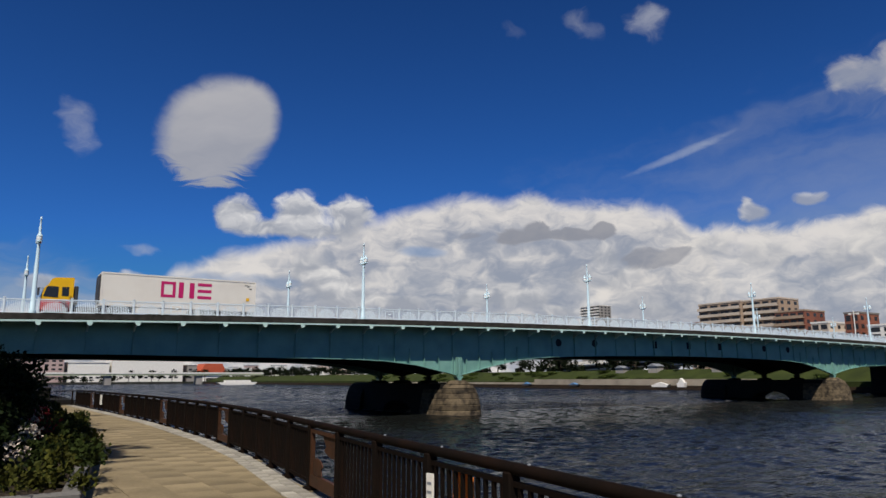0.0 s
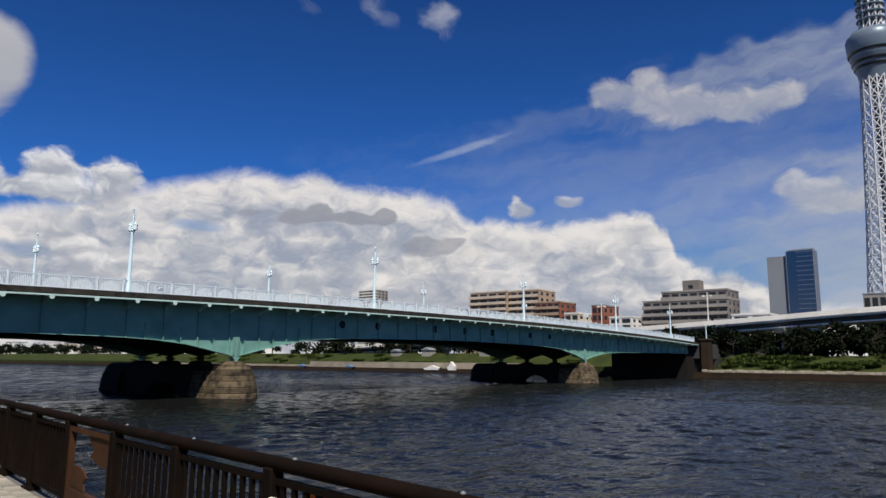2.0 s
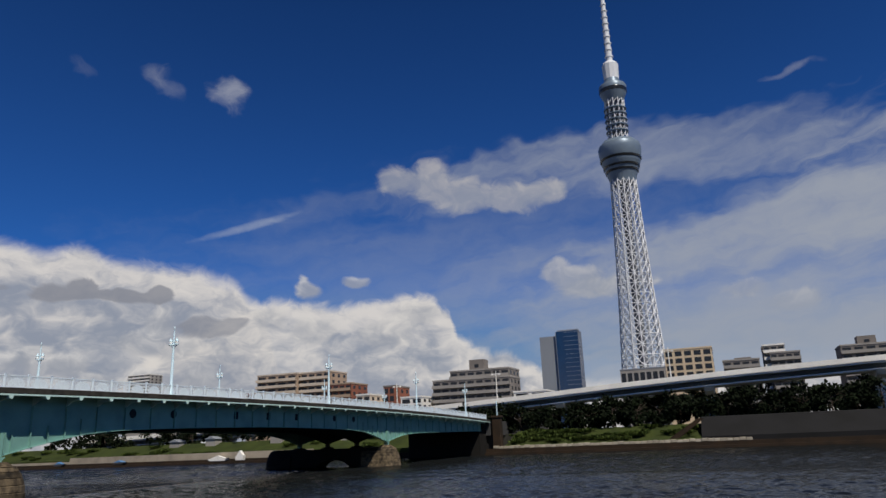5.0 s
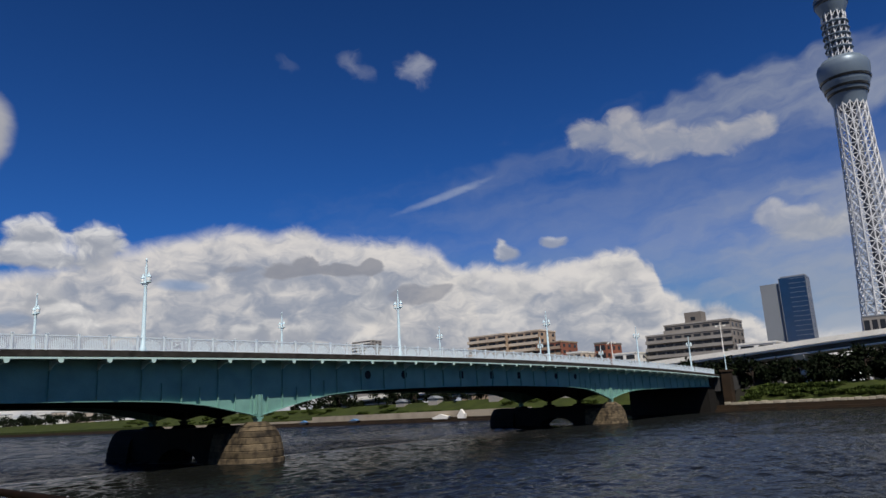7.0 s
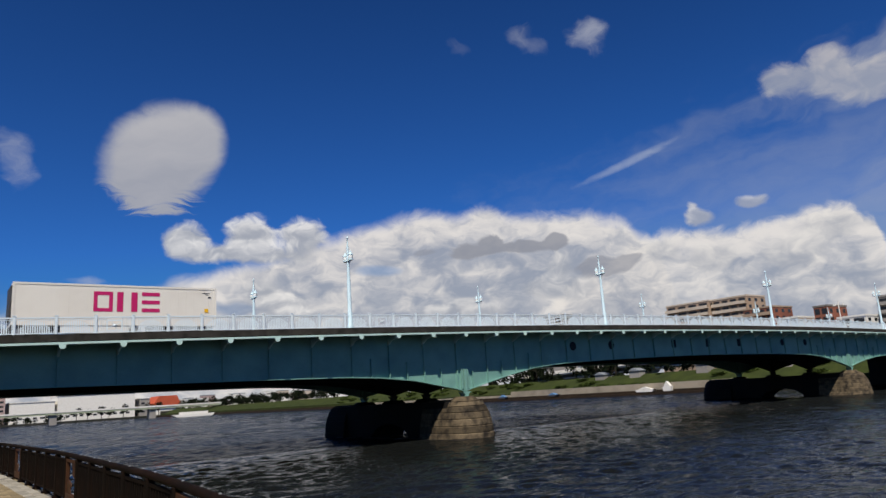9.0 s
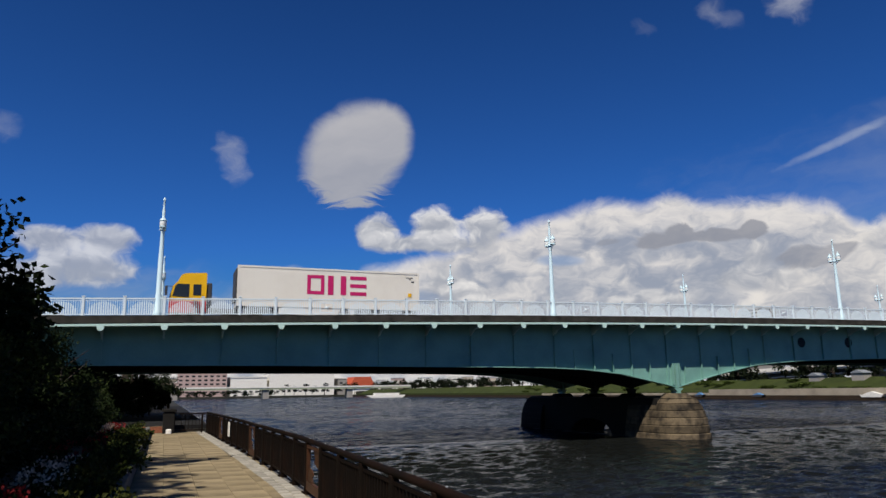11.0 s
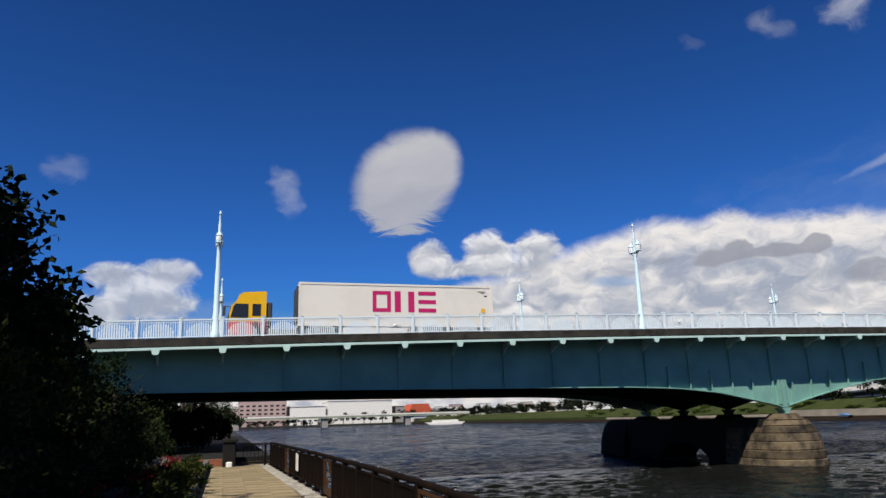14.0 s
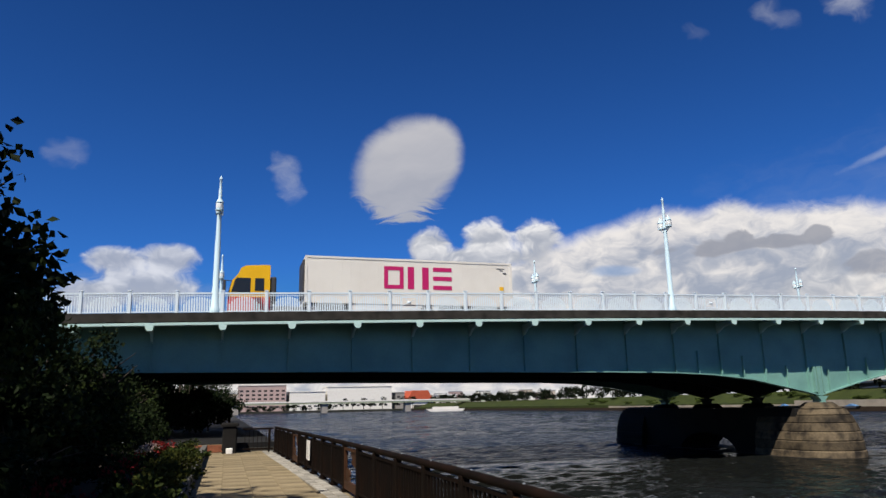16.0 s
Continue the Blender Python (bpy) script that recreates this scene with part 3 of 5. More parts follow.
def water():
    """Wind-ruffled water: a fine grid of many small waves near the walk, a coarser one upstream, flat beyond."""
    rng = np.random.default_rng(4)
    ob = thing("water", "dark wind-rippled river water reflecting the sky", "water", kind="structure")

    def sheet(name, x0, x1, y0, y1, cell, shortest, longest, slope, material="water"):
        nx, ny = int((x1 - x0) / cell) + 1, int((y1 - y0) / cell) + 1
        gx, gy = np.meshgrid(np.linspace(x0, x1, nx), np.linspace(y0, y1, ny))
        z = np.zeros_like(gx)
        for _ in range(30):
            wave = math.exp(rng.uniform(math.log(shortest), math.log(longest)))
            a = radians(rng.normal(70, 38))
            k = 2 * math.pi / wave
            z += slope * wave / (2 * math.pi) * np.sin(k * (gx * math.cos(a) + gy * math.sin(a)) + rng.uniform(0, 6.28))
        patch = 0.75 + 0.35 * np.sin(gx * 0.11 + 1.0 + 0.6 * np.sin(gy * 0.07)) * np.sin(gy * 0.09 + 0.5 * np.sin(gx * 0.05))
        edge = np.clip(np.minimum(gx - x0, x1 - gx) / 2, 0, 1) * np.clip(np.minimum(gy - y0, y1 - gy) / 3, 0, 1)
        z *= patch * edge
        me = bpy.data.meshes.new(name)
        idx = np.arange(nx * ny).reshape(ny, nx)
        quads = np.stack([idx[:-1, :-1], idx[:-1, 1:], idx[1:, 1:], idx[1:, :-1]], -1).reshape(-1, 4)
        me.vertices.add(nx * ny)
        me.vertices.foreach_set("co", np.stack([gx, gy, z], -1).ravel())
        me.loops.add(quads.size)
        me.loops.foreach_set("vertex_index", quads.ravel())
        me.polygons.add(len(quads))
        me.polygons.foreach_set("loop_start", np.arange(0, quads.size, 4))
        me.polygons.foreach_set("use_smooth", np.ones(len(quads), bool))
        me.update(calc_edges=True)
        me.validate()
        me.materials.append(M[material])
        part(name, me, material, ob)
    sheet("near_reach", -37.4, 30.0, -72, 6, 0.19, 0.75, 2.4, 0.044)
    sheet("mid_reach", 30.0, BANK_X + 1, -72, 46, 0.42, 1.3, 3.2, 0.036, "water_dimmed")
    sheet("pier_reach", -33.4, 30.0, 6, 46, 0.34, 1.1, 2.8, 0.036, "water_gusty")
    sheet("upstream_reach", -33.4, BANK_X + 1, 46, 562, 1.3, 4.0, 8.0, 0.018, "water_gusty")
    part("far_reach", Shape().add([(-38.1, -2500, 0), (BANK_X + 1, -2500, 0), (BANK_X + 1, -72, 0), (-38.1, -72, 0)], [(0, 1, 2, 3)]), "water", ob)


water()


def ground():
    s = Shape()
    # near side, as far as the horizon, low under the planting
    s.box(-2500, -38.2, -2500, -38, -3, WALK_Z - 0.12)
    s.box(-2500, -34.2, -38, -5.4, -3, WALK_Z - 0.12)
    s.box(-2500, -33.75, -5.4, 2500, -3, WALK_Z + 0.10)
    # far side, behind the river wall
    s.box(BANK_X + 12, 4000, -2500, 2500, -3, 4.6)
    # the bend of the river upstream
    s.box(-33.75, BANK_X + 12, 560, 2500, -3, 1.6)
    ob = part("ground", s, "ground")
    tagged(ob, "grey-brown city ground behind the river walls", "ground", kind="structure")


ground()

# ---- the bridge ----
PIERS = (0.0, 67.2)
X_LEFT, X_RIGHT = -58.0, 116.5
EDGE_Y, RAIL_Y, WEB_Y = -1.30, -0.92, 0.35
FAR_WEB, FAR_EDGE = 17.0, 18.6
GIRDERS = (WEB_Y, 5.9, 11.45, FAR_WEB)
STEP = 3.23
RAIL_STEP = 2.07


def deck_z(x):
    return 9.05 - 0.00020 * (x - 33.6) ** 2


def bottom_z(x):
    if x < 0:
        return float(np.interp(-x, (0, 0.5, 1.2, 2.6, 5, 8, 11, 16, 30, 60), (3.72, 3.86, 4.02, 4.30, 4.78, 5.10, 5.24, 5.30, 5.42, 5.45)))
    if x > 67.2:
        return float(np.interp(x - 67.2, (0, 0.5, 1.2, 2.6, 5, 8, 11, 16, 30, 60), (3.72, 3.86, 4.02, 4.28, 4.65, 4.95, 5.10, 5.20, 5.30, 5.35)))
    d = min(x, 67.2 - x)
    return float(np.interp(d, (0, 0.5, 1.3, 2.8, 4.8, 8, 12, 16, 20, 27, 33.6), (3.72, 3.88, 4.06, 4.42, 4.85, 5.42, 5.72, 5.84, 5.92, 6.02, 6.06)))


def spans(x0, x1, dx):
    n = max(1, round((x1 - x0) / dx))
    return [x0 + (x1 - x0) * i / n for i in range(n + 1)]


def strip(s, xs, y0, y1, lo, hi):
    """A long bar that follows the camber: y from y0 to y1, z from lo(x) to hi(x)."""
    n, v, f = len(xs), [], []
    for x in xs:
        v += [(x, y0, lo(x)), (x, y1, lo(x)), (x, y1, hi(x)), (x, y0, hi(x))]
    for i in range(n - 1):
        k = i * 4
        f += [(k + j, k + (j + 1) % 4, k + 4 + (j + 1) % 4, k + 4 + j) for j in range(4)]
    f += [(0, 1, 2, 3), (4 * n - 1, 4 * n - 2, 4 * n - 3, 4 * n - 4)]
    return s.add(v, f)


bridge = thing("girder_bridge", "long pale turquoise steel girder bridge on stone river piers", "bridge")


def build_bridge():
    xs = spans(X_LEFT, X_RIGHT, 1.6)
    fine_xs = sorted(set(xs + [p + d for p in PIERS for d in (-8, -5, -3.4, -2.6, -1.8, -1.2, -0.5, 0, 0.5, 1.2, 1.8, 2.8, 3.8, 4.8, 8)]))
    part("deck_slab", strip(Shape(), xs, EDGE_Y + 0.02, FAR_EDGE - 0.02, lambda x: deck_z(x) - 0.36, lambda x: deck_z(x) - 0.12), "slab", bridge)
    part("roadway", strip(Shape(), xs, 1.7, 15.4, lambda x: deck_z(x) - 0.116, lambda x: deck_z(x) - 0.06), "asphalt", bridge)
    for name, y0, y1 in (("footway", EDGE_Y + 0.25, 1.5), ("footway", 15.6, FAR_EDGE - 0.25)):
        part(name, strip(Shape(), xs, y0, y1, lambda x: deck_z(x) - 0.116, lambda x: deck_z(x) + 0.02), "curb", bridge)
    for y0, y1 in ((EDGE_Y, EDGE_Y + 0.24), (FAR_EDGE - 0.24, FAR_EDGE)):
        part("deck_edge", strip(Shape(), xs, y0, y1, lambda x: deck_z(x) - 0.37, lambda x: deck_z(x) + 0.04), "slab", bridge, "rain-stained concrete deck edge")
    # near beam in the sunlit paint tone, far beam in the shaded one
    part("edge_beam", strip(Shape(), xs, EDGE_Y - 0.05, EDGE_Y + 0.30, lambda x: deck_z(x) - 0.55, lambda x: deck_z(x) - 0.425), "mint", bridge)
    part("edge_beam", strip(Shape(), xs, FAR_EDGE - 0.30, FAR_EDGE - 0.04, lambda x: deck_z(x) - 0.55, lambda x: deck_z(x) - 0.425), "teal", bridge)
    for y in GIRDERS:
        # inner girders get the shade-dark steel, outer ones the turquoise paint
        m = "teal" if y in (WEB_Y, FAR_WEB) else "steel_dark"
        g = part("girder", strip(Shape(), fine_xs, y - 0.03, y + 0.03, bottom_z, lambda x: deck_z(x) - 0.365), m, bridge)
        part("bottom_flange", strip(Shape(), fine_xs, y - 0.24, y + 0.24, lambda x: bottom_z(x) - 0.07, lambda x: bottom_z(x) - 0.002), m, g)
        part("web_seam", strip(Shape(), xs, y - 0.05, y - 0.032, lambda x: max(bottom_z(x) + 0.3, deck_z(x) - 3.05), lambda x: max(bottom_z(x) + 0.38, deck_z(x) - 2.97)), m, g)
    # brackets in the sunlit paint tone, stiffeners in the shaded one
    bracket = Shape()
    bracket.prism([(EDGE_Y + 0.02, -0.56), (WEB_Y - 0.03, -0.56), (WEB_Y - 0.03, -1.25), (-0.35, -0.86), (EDGE_Y + 0.02, -0.70)], "x", -0.05, 0.05)
    bracket.prism([(-0.20, -0.552), (0.20, -0.552), (0.15, -0.74), (0.09, -0.80), (-0.09, -0.80), (-0.15, -0.74)], "y", EDGE_Y - 0.06, EDGE_Y + 0.22)
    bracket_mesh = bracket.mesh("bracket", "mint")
    x = -0.7 - STEP * 16
    while x < X_RIGHT - 1:
        part("bracket", bracket_mesh, "teal", bridge, at=put(x, 0, deck_z(x)))
        for near, y in ((True, WEB_Y), (False, FAR_WEB)):
            s = Shape()
            s.box(x - 0.035, x + 0.035, y - 0.19 if near else y + 0.032, y - 0.032 if near else y + 0.19, bottom_z(x) + 0.002, deck_z(x) - 0.37)
            part("stiffener", s, "teal", bridge)
        x += STEP
    x = -0.7 - STEP * 16 + STEP / 2
    while x < X_RIGHT - 1:
        d = min(abs(x - p) for p in PIERS)
        if d < 9:
            s = Shape()
            top = min(deck_z(x) - 0.37, bottom_z(x) + 1.35)
            s.box(x - 0.03, x + 0.03, WEB_Y - 0.17, WEB_Y - 0.032, bottom_z(x) + 0.002, top)
            s.box(x - 0.10, x + 0.10, WEB_Y - 0.06, WEB_Y - 0.033, top - 0.12, top)
            part("stiffener", s, "teal", bridge)
        x += STEP
    # cross beams under the deck, in the shade-dark steel
    cross = Shape()
    x = -0.7 - STEP * 15
    while x < X_RIGHT - 1:
        z = deck_z(x) - 0.37
        cross.box(x - 0.1, x + 0.1, WEB_Y + 0.04, FAR_WEB - 0.04, max(bottom_z(x) + 0.3, z - 1.3), z)
        x += STEP
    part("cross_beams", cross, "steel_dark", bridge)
    # hatches and round ports in the main span
    for x, kind in ((13.2, "round"), (18.6, "round"), (28.6, "square"), (34.8, "square"), (41.0, "square"), (50.6, "round"), (56.2, "round")):
        s = Shape()
        z = deck_z(x) - 1.75
        if kind == "round":
            s.prism([(x + 0.42 * math.cos(a * math.pi / 8), z + 0.42 * math.sin(a * math.pi / 8)) for a in range(16)], "y", WEB_Y - 0.06, WEB_Y - 0.032)
        else:
            s.box(x - 0.36, x + 0.36, WEB_Y - 0.06, WEB_Y - 0.032, z - 0.42, z + 0.42)
        part("inspection_hatch", s, "steel_dark", bridge, "dark hatch plate on the girder")
    # bearings on the piers; the inner ones in the shade-dark steel
    for p in PIERS:
        for y in GIRDERS:
            s = Shape()
            s.box(p - 0.34, p - 0.24, y - 0.26, y + 0.26, 3.9, 5.5)
            s.box(p + 0.24, p + 0.34, y - 0.26, y + 0.26, 3.9, 5.5)
            s.box(p - 0.13, p + 0.13, y - 0.30, y + 0.30, 3.7, 5.5)
            s.prism([(p - 0.42, 3.66), (p + 0.42, 3.66), (p + 0.15, 3.40), (p + 0.20, 3.22), (p + 0.55, 3.05), (p - 0.55, 3.05), (p - 0.20, 3.22), (p - 0.15, 3.40)], "y", y - 0.35, y + 0.35)
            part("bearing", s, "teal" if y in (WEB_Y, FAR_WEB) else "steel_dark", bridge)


build_bridge()


def panel_bars():
    """Where the bars of one panel stand: the place, half width, depth and height of each."""
    w, n, rows = RAIL_STEP - 0.10, 17, []
    for i in range(n):
        x = -w / 2 + w * (i + 0.5) / n
        rows.append((x, 0.012, 0.0, 0.94))
        u = abs(x) / (w * 0.40)
        if u < 0.99:
            rows.append((x, 0.036, 0.0165, 0.14 + 0.66 * math.sqrt(1 - u * u)))
    return rows


def bar_shape(s, x, half, y, h):
    if half < 0.02:
        return s.box(x - half, x + half, -half, half, 0.12, h)
    return s.box(x - half, x + half, -0.020, -0.0125, 0.12, h).box(x - half, x + half, 0.0125, 0.020, 0.12, h)


def railing_panel(with_bars=True):
    """One panel: rails, slender bars, and broader bars under an arch."""
    s, w = Shape(), RAIL_STEP - 0.10
    s.box(-w / 2, w / 2, -0.05, 0.05, 0.93, 1.01)
    s.box(-w / 2, w / 2, -0.02, 0.02, 0.84, 0.87)
    s.box(-w / 2, w / 2, -0.03, 0.03, 0.07, 0.12)
    if with_bars:
        for row in panel_bars():
            bar_shape(s, *row)
    return s.mesh("panel", "rail")


def plate_panel():
    """A panel with a square relief plate between bars."""
    s, w = Shape(), RAIL_STEP - 0.10
    s.box(-w / 2, w / 2, -0.05, 0.05, 0.93, 1.01)
    s.box(-w / 2, w / 2, -0.02, 0.02, 0.84, 0.87)
    s.box(-w / 2, w / 2, -0.03, 0.03, 0.07, 0.12)
    for i in (0, 1, 2, 3, 4, 12, 13, 14, 15, 16):
        x = -w / 2 + w * (i + 0.5) / 17
        h = 0.93 - 0.03 * ((i * 3) % 4) if i in (3, 4, 12, 13) else 0.94
        s.box(x - 0.02, x + 0.02, -0.015, 0.015, 0.12, h)
    s.box(-0.42, 0.42, -0.02, 0.02, 0.74, 0.80)
    s.box(-0.42, 0.42, -0.02, 0.02, 0.16, 0.22)
    s.box(-0.42, -0.37, -0.02, 0.02, 0.22, 0.74)
    s.box(0.37, 0.42, -0.02, 0.02, 0.22, 0.74)
    for k in range(4):
        a = 0.6 + k * 1.5
        s.tube((0, 0, 0.48), (0.36 * math.cos(a), 0, 0.48 + 0.26 * math.sin(a)), 0.02, n=5)
    s.lathe([(0.0, 0.40), (0.10, 0.42), (0.12, 0.48), (0.10, 0.54), (0.0, 0.56)], n=8)
    return s.mesh("panel", "rail")


def railings():
    panel, open_panel, plate = railing_panel(), railing_panel(False), plate_panel()
    bars = [bar_shape(Shape(), *row).mesh("bar", "rail") for row in panel_bars()]
    post = Shape().box(-0.075, 0.075, -0.065, 0.065, -0.02, 1.07, 0.012).box(-0.095, 0.095, -0.085, 0.085, 1.07, 1.12).box(-0.07, 0.07, -0.07, 0.07, -0.02, 0.06).mesh("post", "rail")
    k0, k1 = -10, 73
    for y, where in ((RAIL_Y, "downstream"), (FAR_EDGE - 0.38, "upstream")):
        fence = thing("bridge_railing", "pale blue-white bridge railing with arched bars", "railing", "bridge railings")
        for k in range(k0, k1 + 1):
            x = -36.3 + RAIL_STEP * k
            z = deck_z(x) + 0.04
            part("post", post, "rail", fence, at=put(x, y, z))
            if k < k1:
                xm = x + RAIL_STEP / 2
                slope = math.degrees(math.atan((deck_z(x + RAIL_STEP) - deck_z(x)) / RAIL_STEP))
                near = where == "downstream" and 2 <= k <= 12 and k % 9 != 4
                whole = part("panel", plate if k % 9 == 4 else open_panel if near else panel, "rail", fence, at=pose(xm, y, (deck_z(x) + deck_z(x + RAIL_STEP)) / 2 + 0.04, 0, -slope, 0))
                if near:
                    for me in bars:
                        part("bar", me, "rail", whole)
                elif k % 9 != 4:
                    tagged(whole, kind="stuff")


railings()


def street_lamp():
    lamp = thing("street_lamp", "tall pale blue lamp post with two lanterns on the bridge", "street lamp", "lamps on the bridge")
    part("pole", Shape().lathe([(0.24, 0), (0.24, 0.25), (0.19, 0.32), (0.17, 1.2), (0.15, 1.25), (0.135, 3.6), (0.12, 3.65), (0.105, 5.0)], n=12), "lamp", lamp, smooth=True)
    part("collar", Shape().lathe([(0.12, 4.98), (0.17, 5.02), (0.17, 5.10), (0.13, 5.14), (0.13, 5.3)], n=12), "lamp", lamp, smooth=True)
    part("finial", Shape().lathe([(0.09, 5.3), (0.085, 6.2), (0.06, 6.3), (0.055, 6.75), (0.085, 6.8), (0.05, 6.9), (0.01, 6.98)], n=10), "lamp", lamp, smooth=True)
    for side in (-1, 1):
        y = side * 0.40
        part("arm", Shape().tube((0, 0, 5.03), (0, y, 5.03), 0.04, n=6).tube((0, side * 0.15, 4.80), (0, y, 5.0), 0.025, n=6), "lamp", lamp)
        lantern = part("lantern", Shape().lathe([(0.10, 5.02), (0.19, 5.06), (0.19, 5.12), (0.17, 5.14), (0.17, 5.42), (0.20, 5.46), (0.12, 5.60), (0.05, 5.70), (0.02, 5.82)], 0, y, 10), "lamp", lamp, smooth=True)
        part("lamp_glass", Shape().lathe([(0.175, 5.16), (0.18, 5.20), (0.18, 5.38), (0.175, 5.40)], 0, y, 10), "lamp_glass", lantern, smooth=True)
    return lamp


def lamps():
    first = street_lamp()
    spots = [(x, y) for y in (RAIL_Y + 0.07, FAR_EDGE - 0.45) for x in (-36.65, -11.02, 16.75, 47.1, 77.0, 102.0)]
    for i, (x, y) in enumerate(spots):
        m = put(x, y, deck_z(x) + 0.02)
        if i == 0:
            first.matrix_basis = m
        else:
            copy_thing(first, m)


lamps()


def river_pier(x0):
    pier = thing("bridge_pier", "tall stone river pier with a rounded banded nose", "bridge pier", "bridge piers")
    # long body, darkened for the deck's shade, with an arched gap at the waterline
    arch = [(9.6 + 3.3 * math.cos(a * math.pi / 8), -0.3 + 1.55 * math.sin(a * math.pi / 8)) for a in range(9)]
    outline = [(21.0, -3.0), (21.0, 2.6), (20.4, 2.95), (0.6, 2.95), (0.4, -3.0), (6.3, -3.0)] + arch[::-1] + [(12.9, -3.0)]
    part("body", Shape().prism(outline, "x", x0 - 1.75, x0 + 1.75), "stone_dark", pier, "pier body in stone darkened for shade")
    # all but the outermost near pedestal take the shade-darkened stone
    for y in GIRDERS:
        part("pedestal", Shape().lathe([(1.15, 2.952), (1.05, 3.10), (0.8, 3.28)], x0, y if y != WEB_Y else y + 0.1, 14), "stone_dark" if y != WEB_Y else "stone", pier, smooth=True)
    # banded rounded noses; the upstream one takes the shade-darkened stone
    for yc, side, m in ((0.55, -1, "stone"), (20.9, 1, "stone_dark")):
        courses = ((-3.0, -0.2, 2.32), (-0.2, 0.42, 2.28), (0.42, 0.98, 2.20), (0.98, 1.52, 2.14), (1.52, 2.04, 2.05), (2.04, 2.50, 1.90), (2.50, 2.86, 1.66), (2.86, 3.06, 1.30))
        for i, (z0, z1, r) in enumerate(courses):
            s = Shape()
            n, ins = 18, 0.05
            r2 = courses[i + 1][2] + 0.05 if i + 1 < len(courses) else r - 0.25
            rings = ((r - ins, z0), (r, z0 + 0.05), (max(r2, r - 0.16), z1 - 0.06), (max(r2, r - 0.16) - ins, z1))
            v, f = [], []
            for rr, z in rings:
                v.append((x0 - rr, yc - side * 3.4, z))
                v += [(x0 + rr * math.sin(a * math.pi / n), yc + side * rr * 1.12 * math.cos(a * math.pi / n), z) for a in range(-n // 2, n // 2 + 1)]
                v.append((x0 + rr, yc - side * 3.4, z))
            w = n + 3
            for k in range(3):
                f += [(k * w + j, k * w + j + 1, (k + 1) * w + j + 1, (k + 1) * w + j) for j in range(w - 1)]
                f.append((k * w, (k + 1) * w, (k + 1) * w + w - 1, k * w + w - 1))
            f += [tuple(range(w)), tuple(range(3 * w, 4 * w))]
            s.add(v, f)
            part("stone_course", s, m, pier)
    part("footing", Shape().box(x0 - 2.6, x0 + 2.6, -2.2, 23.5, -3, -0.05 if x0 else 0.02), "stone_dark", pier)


for px in PIERS:
    river_pier(px)


def abutments():
    # abutment faces take stone darkened for the shade below the deck
    right = thing("bridge_abutment", "stone abutment, darkened for shade, under the far bridge end", "abutment")
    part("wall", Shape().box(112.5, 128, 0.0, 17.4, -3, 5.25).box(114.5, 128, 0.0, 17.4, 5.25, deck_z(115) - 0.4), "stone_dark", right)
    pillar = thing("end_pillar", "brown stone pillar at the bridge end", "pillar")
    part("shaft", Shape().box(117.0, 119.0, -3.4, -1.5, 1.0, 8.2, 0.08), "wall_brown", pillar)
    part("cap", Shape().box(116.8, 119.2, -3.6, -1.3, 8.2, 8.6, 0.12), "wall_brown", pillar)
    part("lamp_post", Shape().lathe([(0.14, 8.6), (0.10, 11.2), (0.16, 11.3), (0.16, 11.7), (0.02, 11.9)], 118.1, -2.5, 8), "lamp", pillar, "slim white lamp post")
    # this wall too has the under-deck shade in its colour
    left = thing("bridge_abutment", "abutment wall, darkened for shade, beside the walkway under the bridge", "abutment")
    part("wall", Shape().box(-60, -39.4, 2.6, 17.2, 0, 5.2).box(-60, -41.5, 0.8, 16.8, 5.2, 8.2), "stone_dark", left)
    road = thing("approach_road", "asphalt approach road behind the far bridge end", "road", kind="structure")
    part("slab", Shape().box(116.6, 240, -1.0, 18.3, 4.3, deck_z(117) - 0.1), "asphalt", road)


abutments()


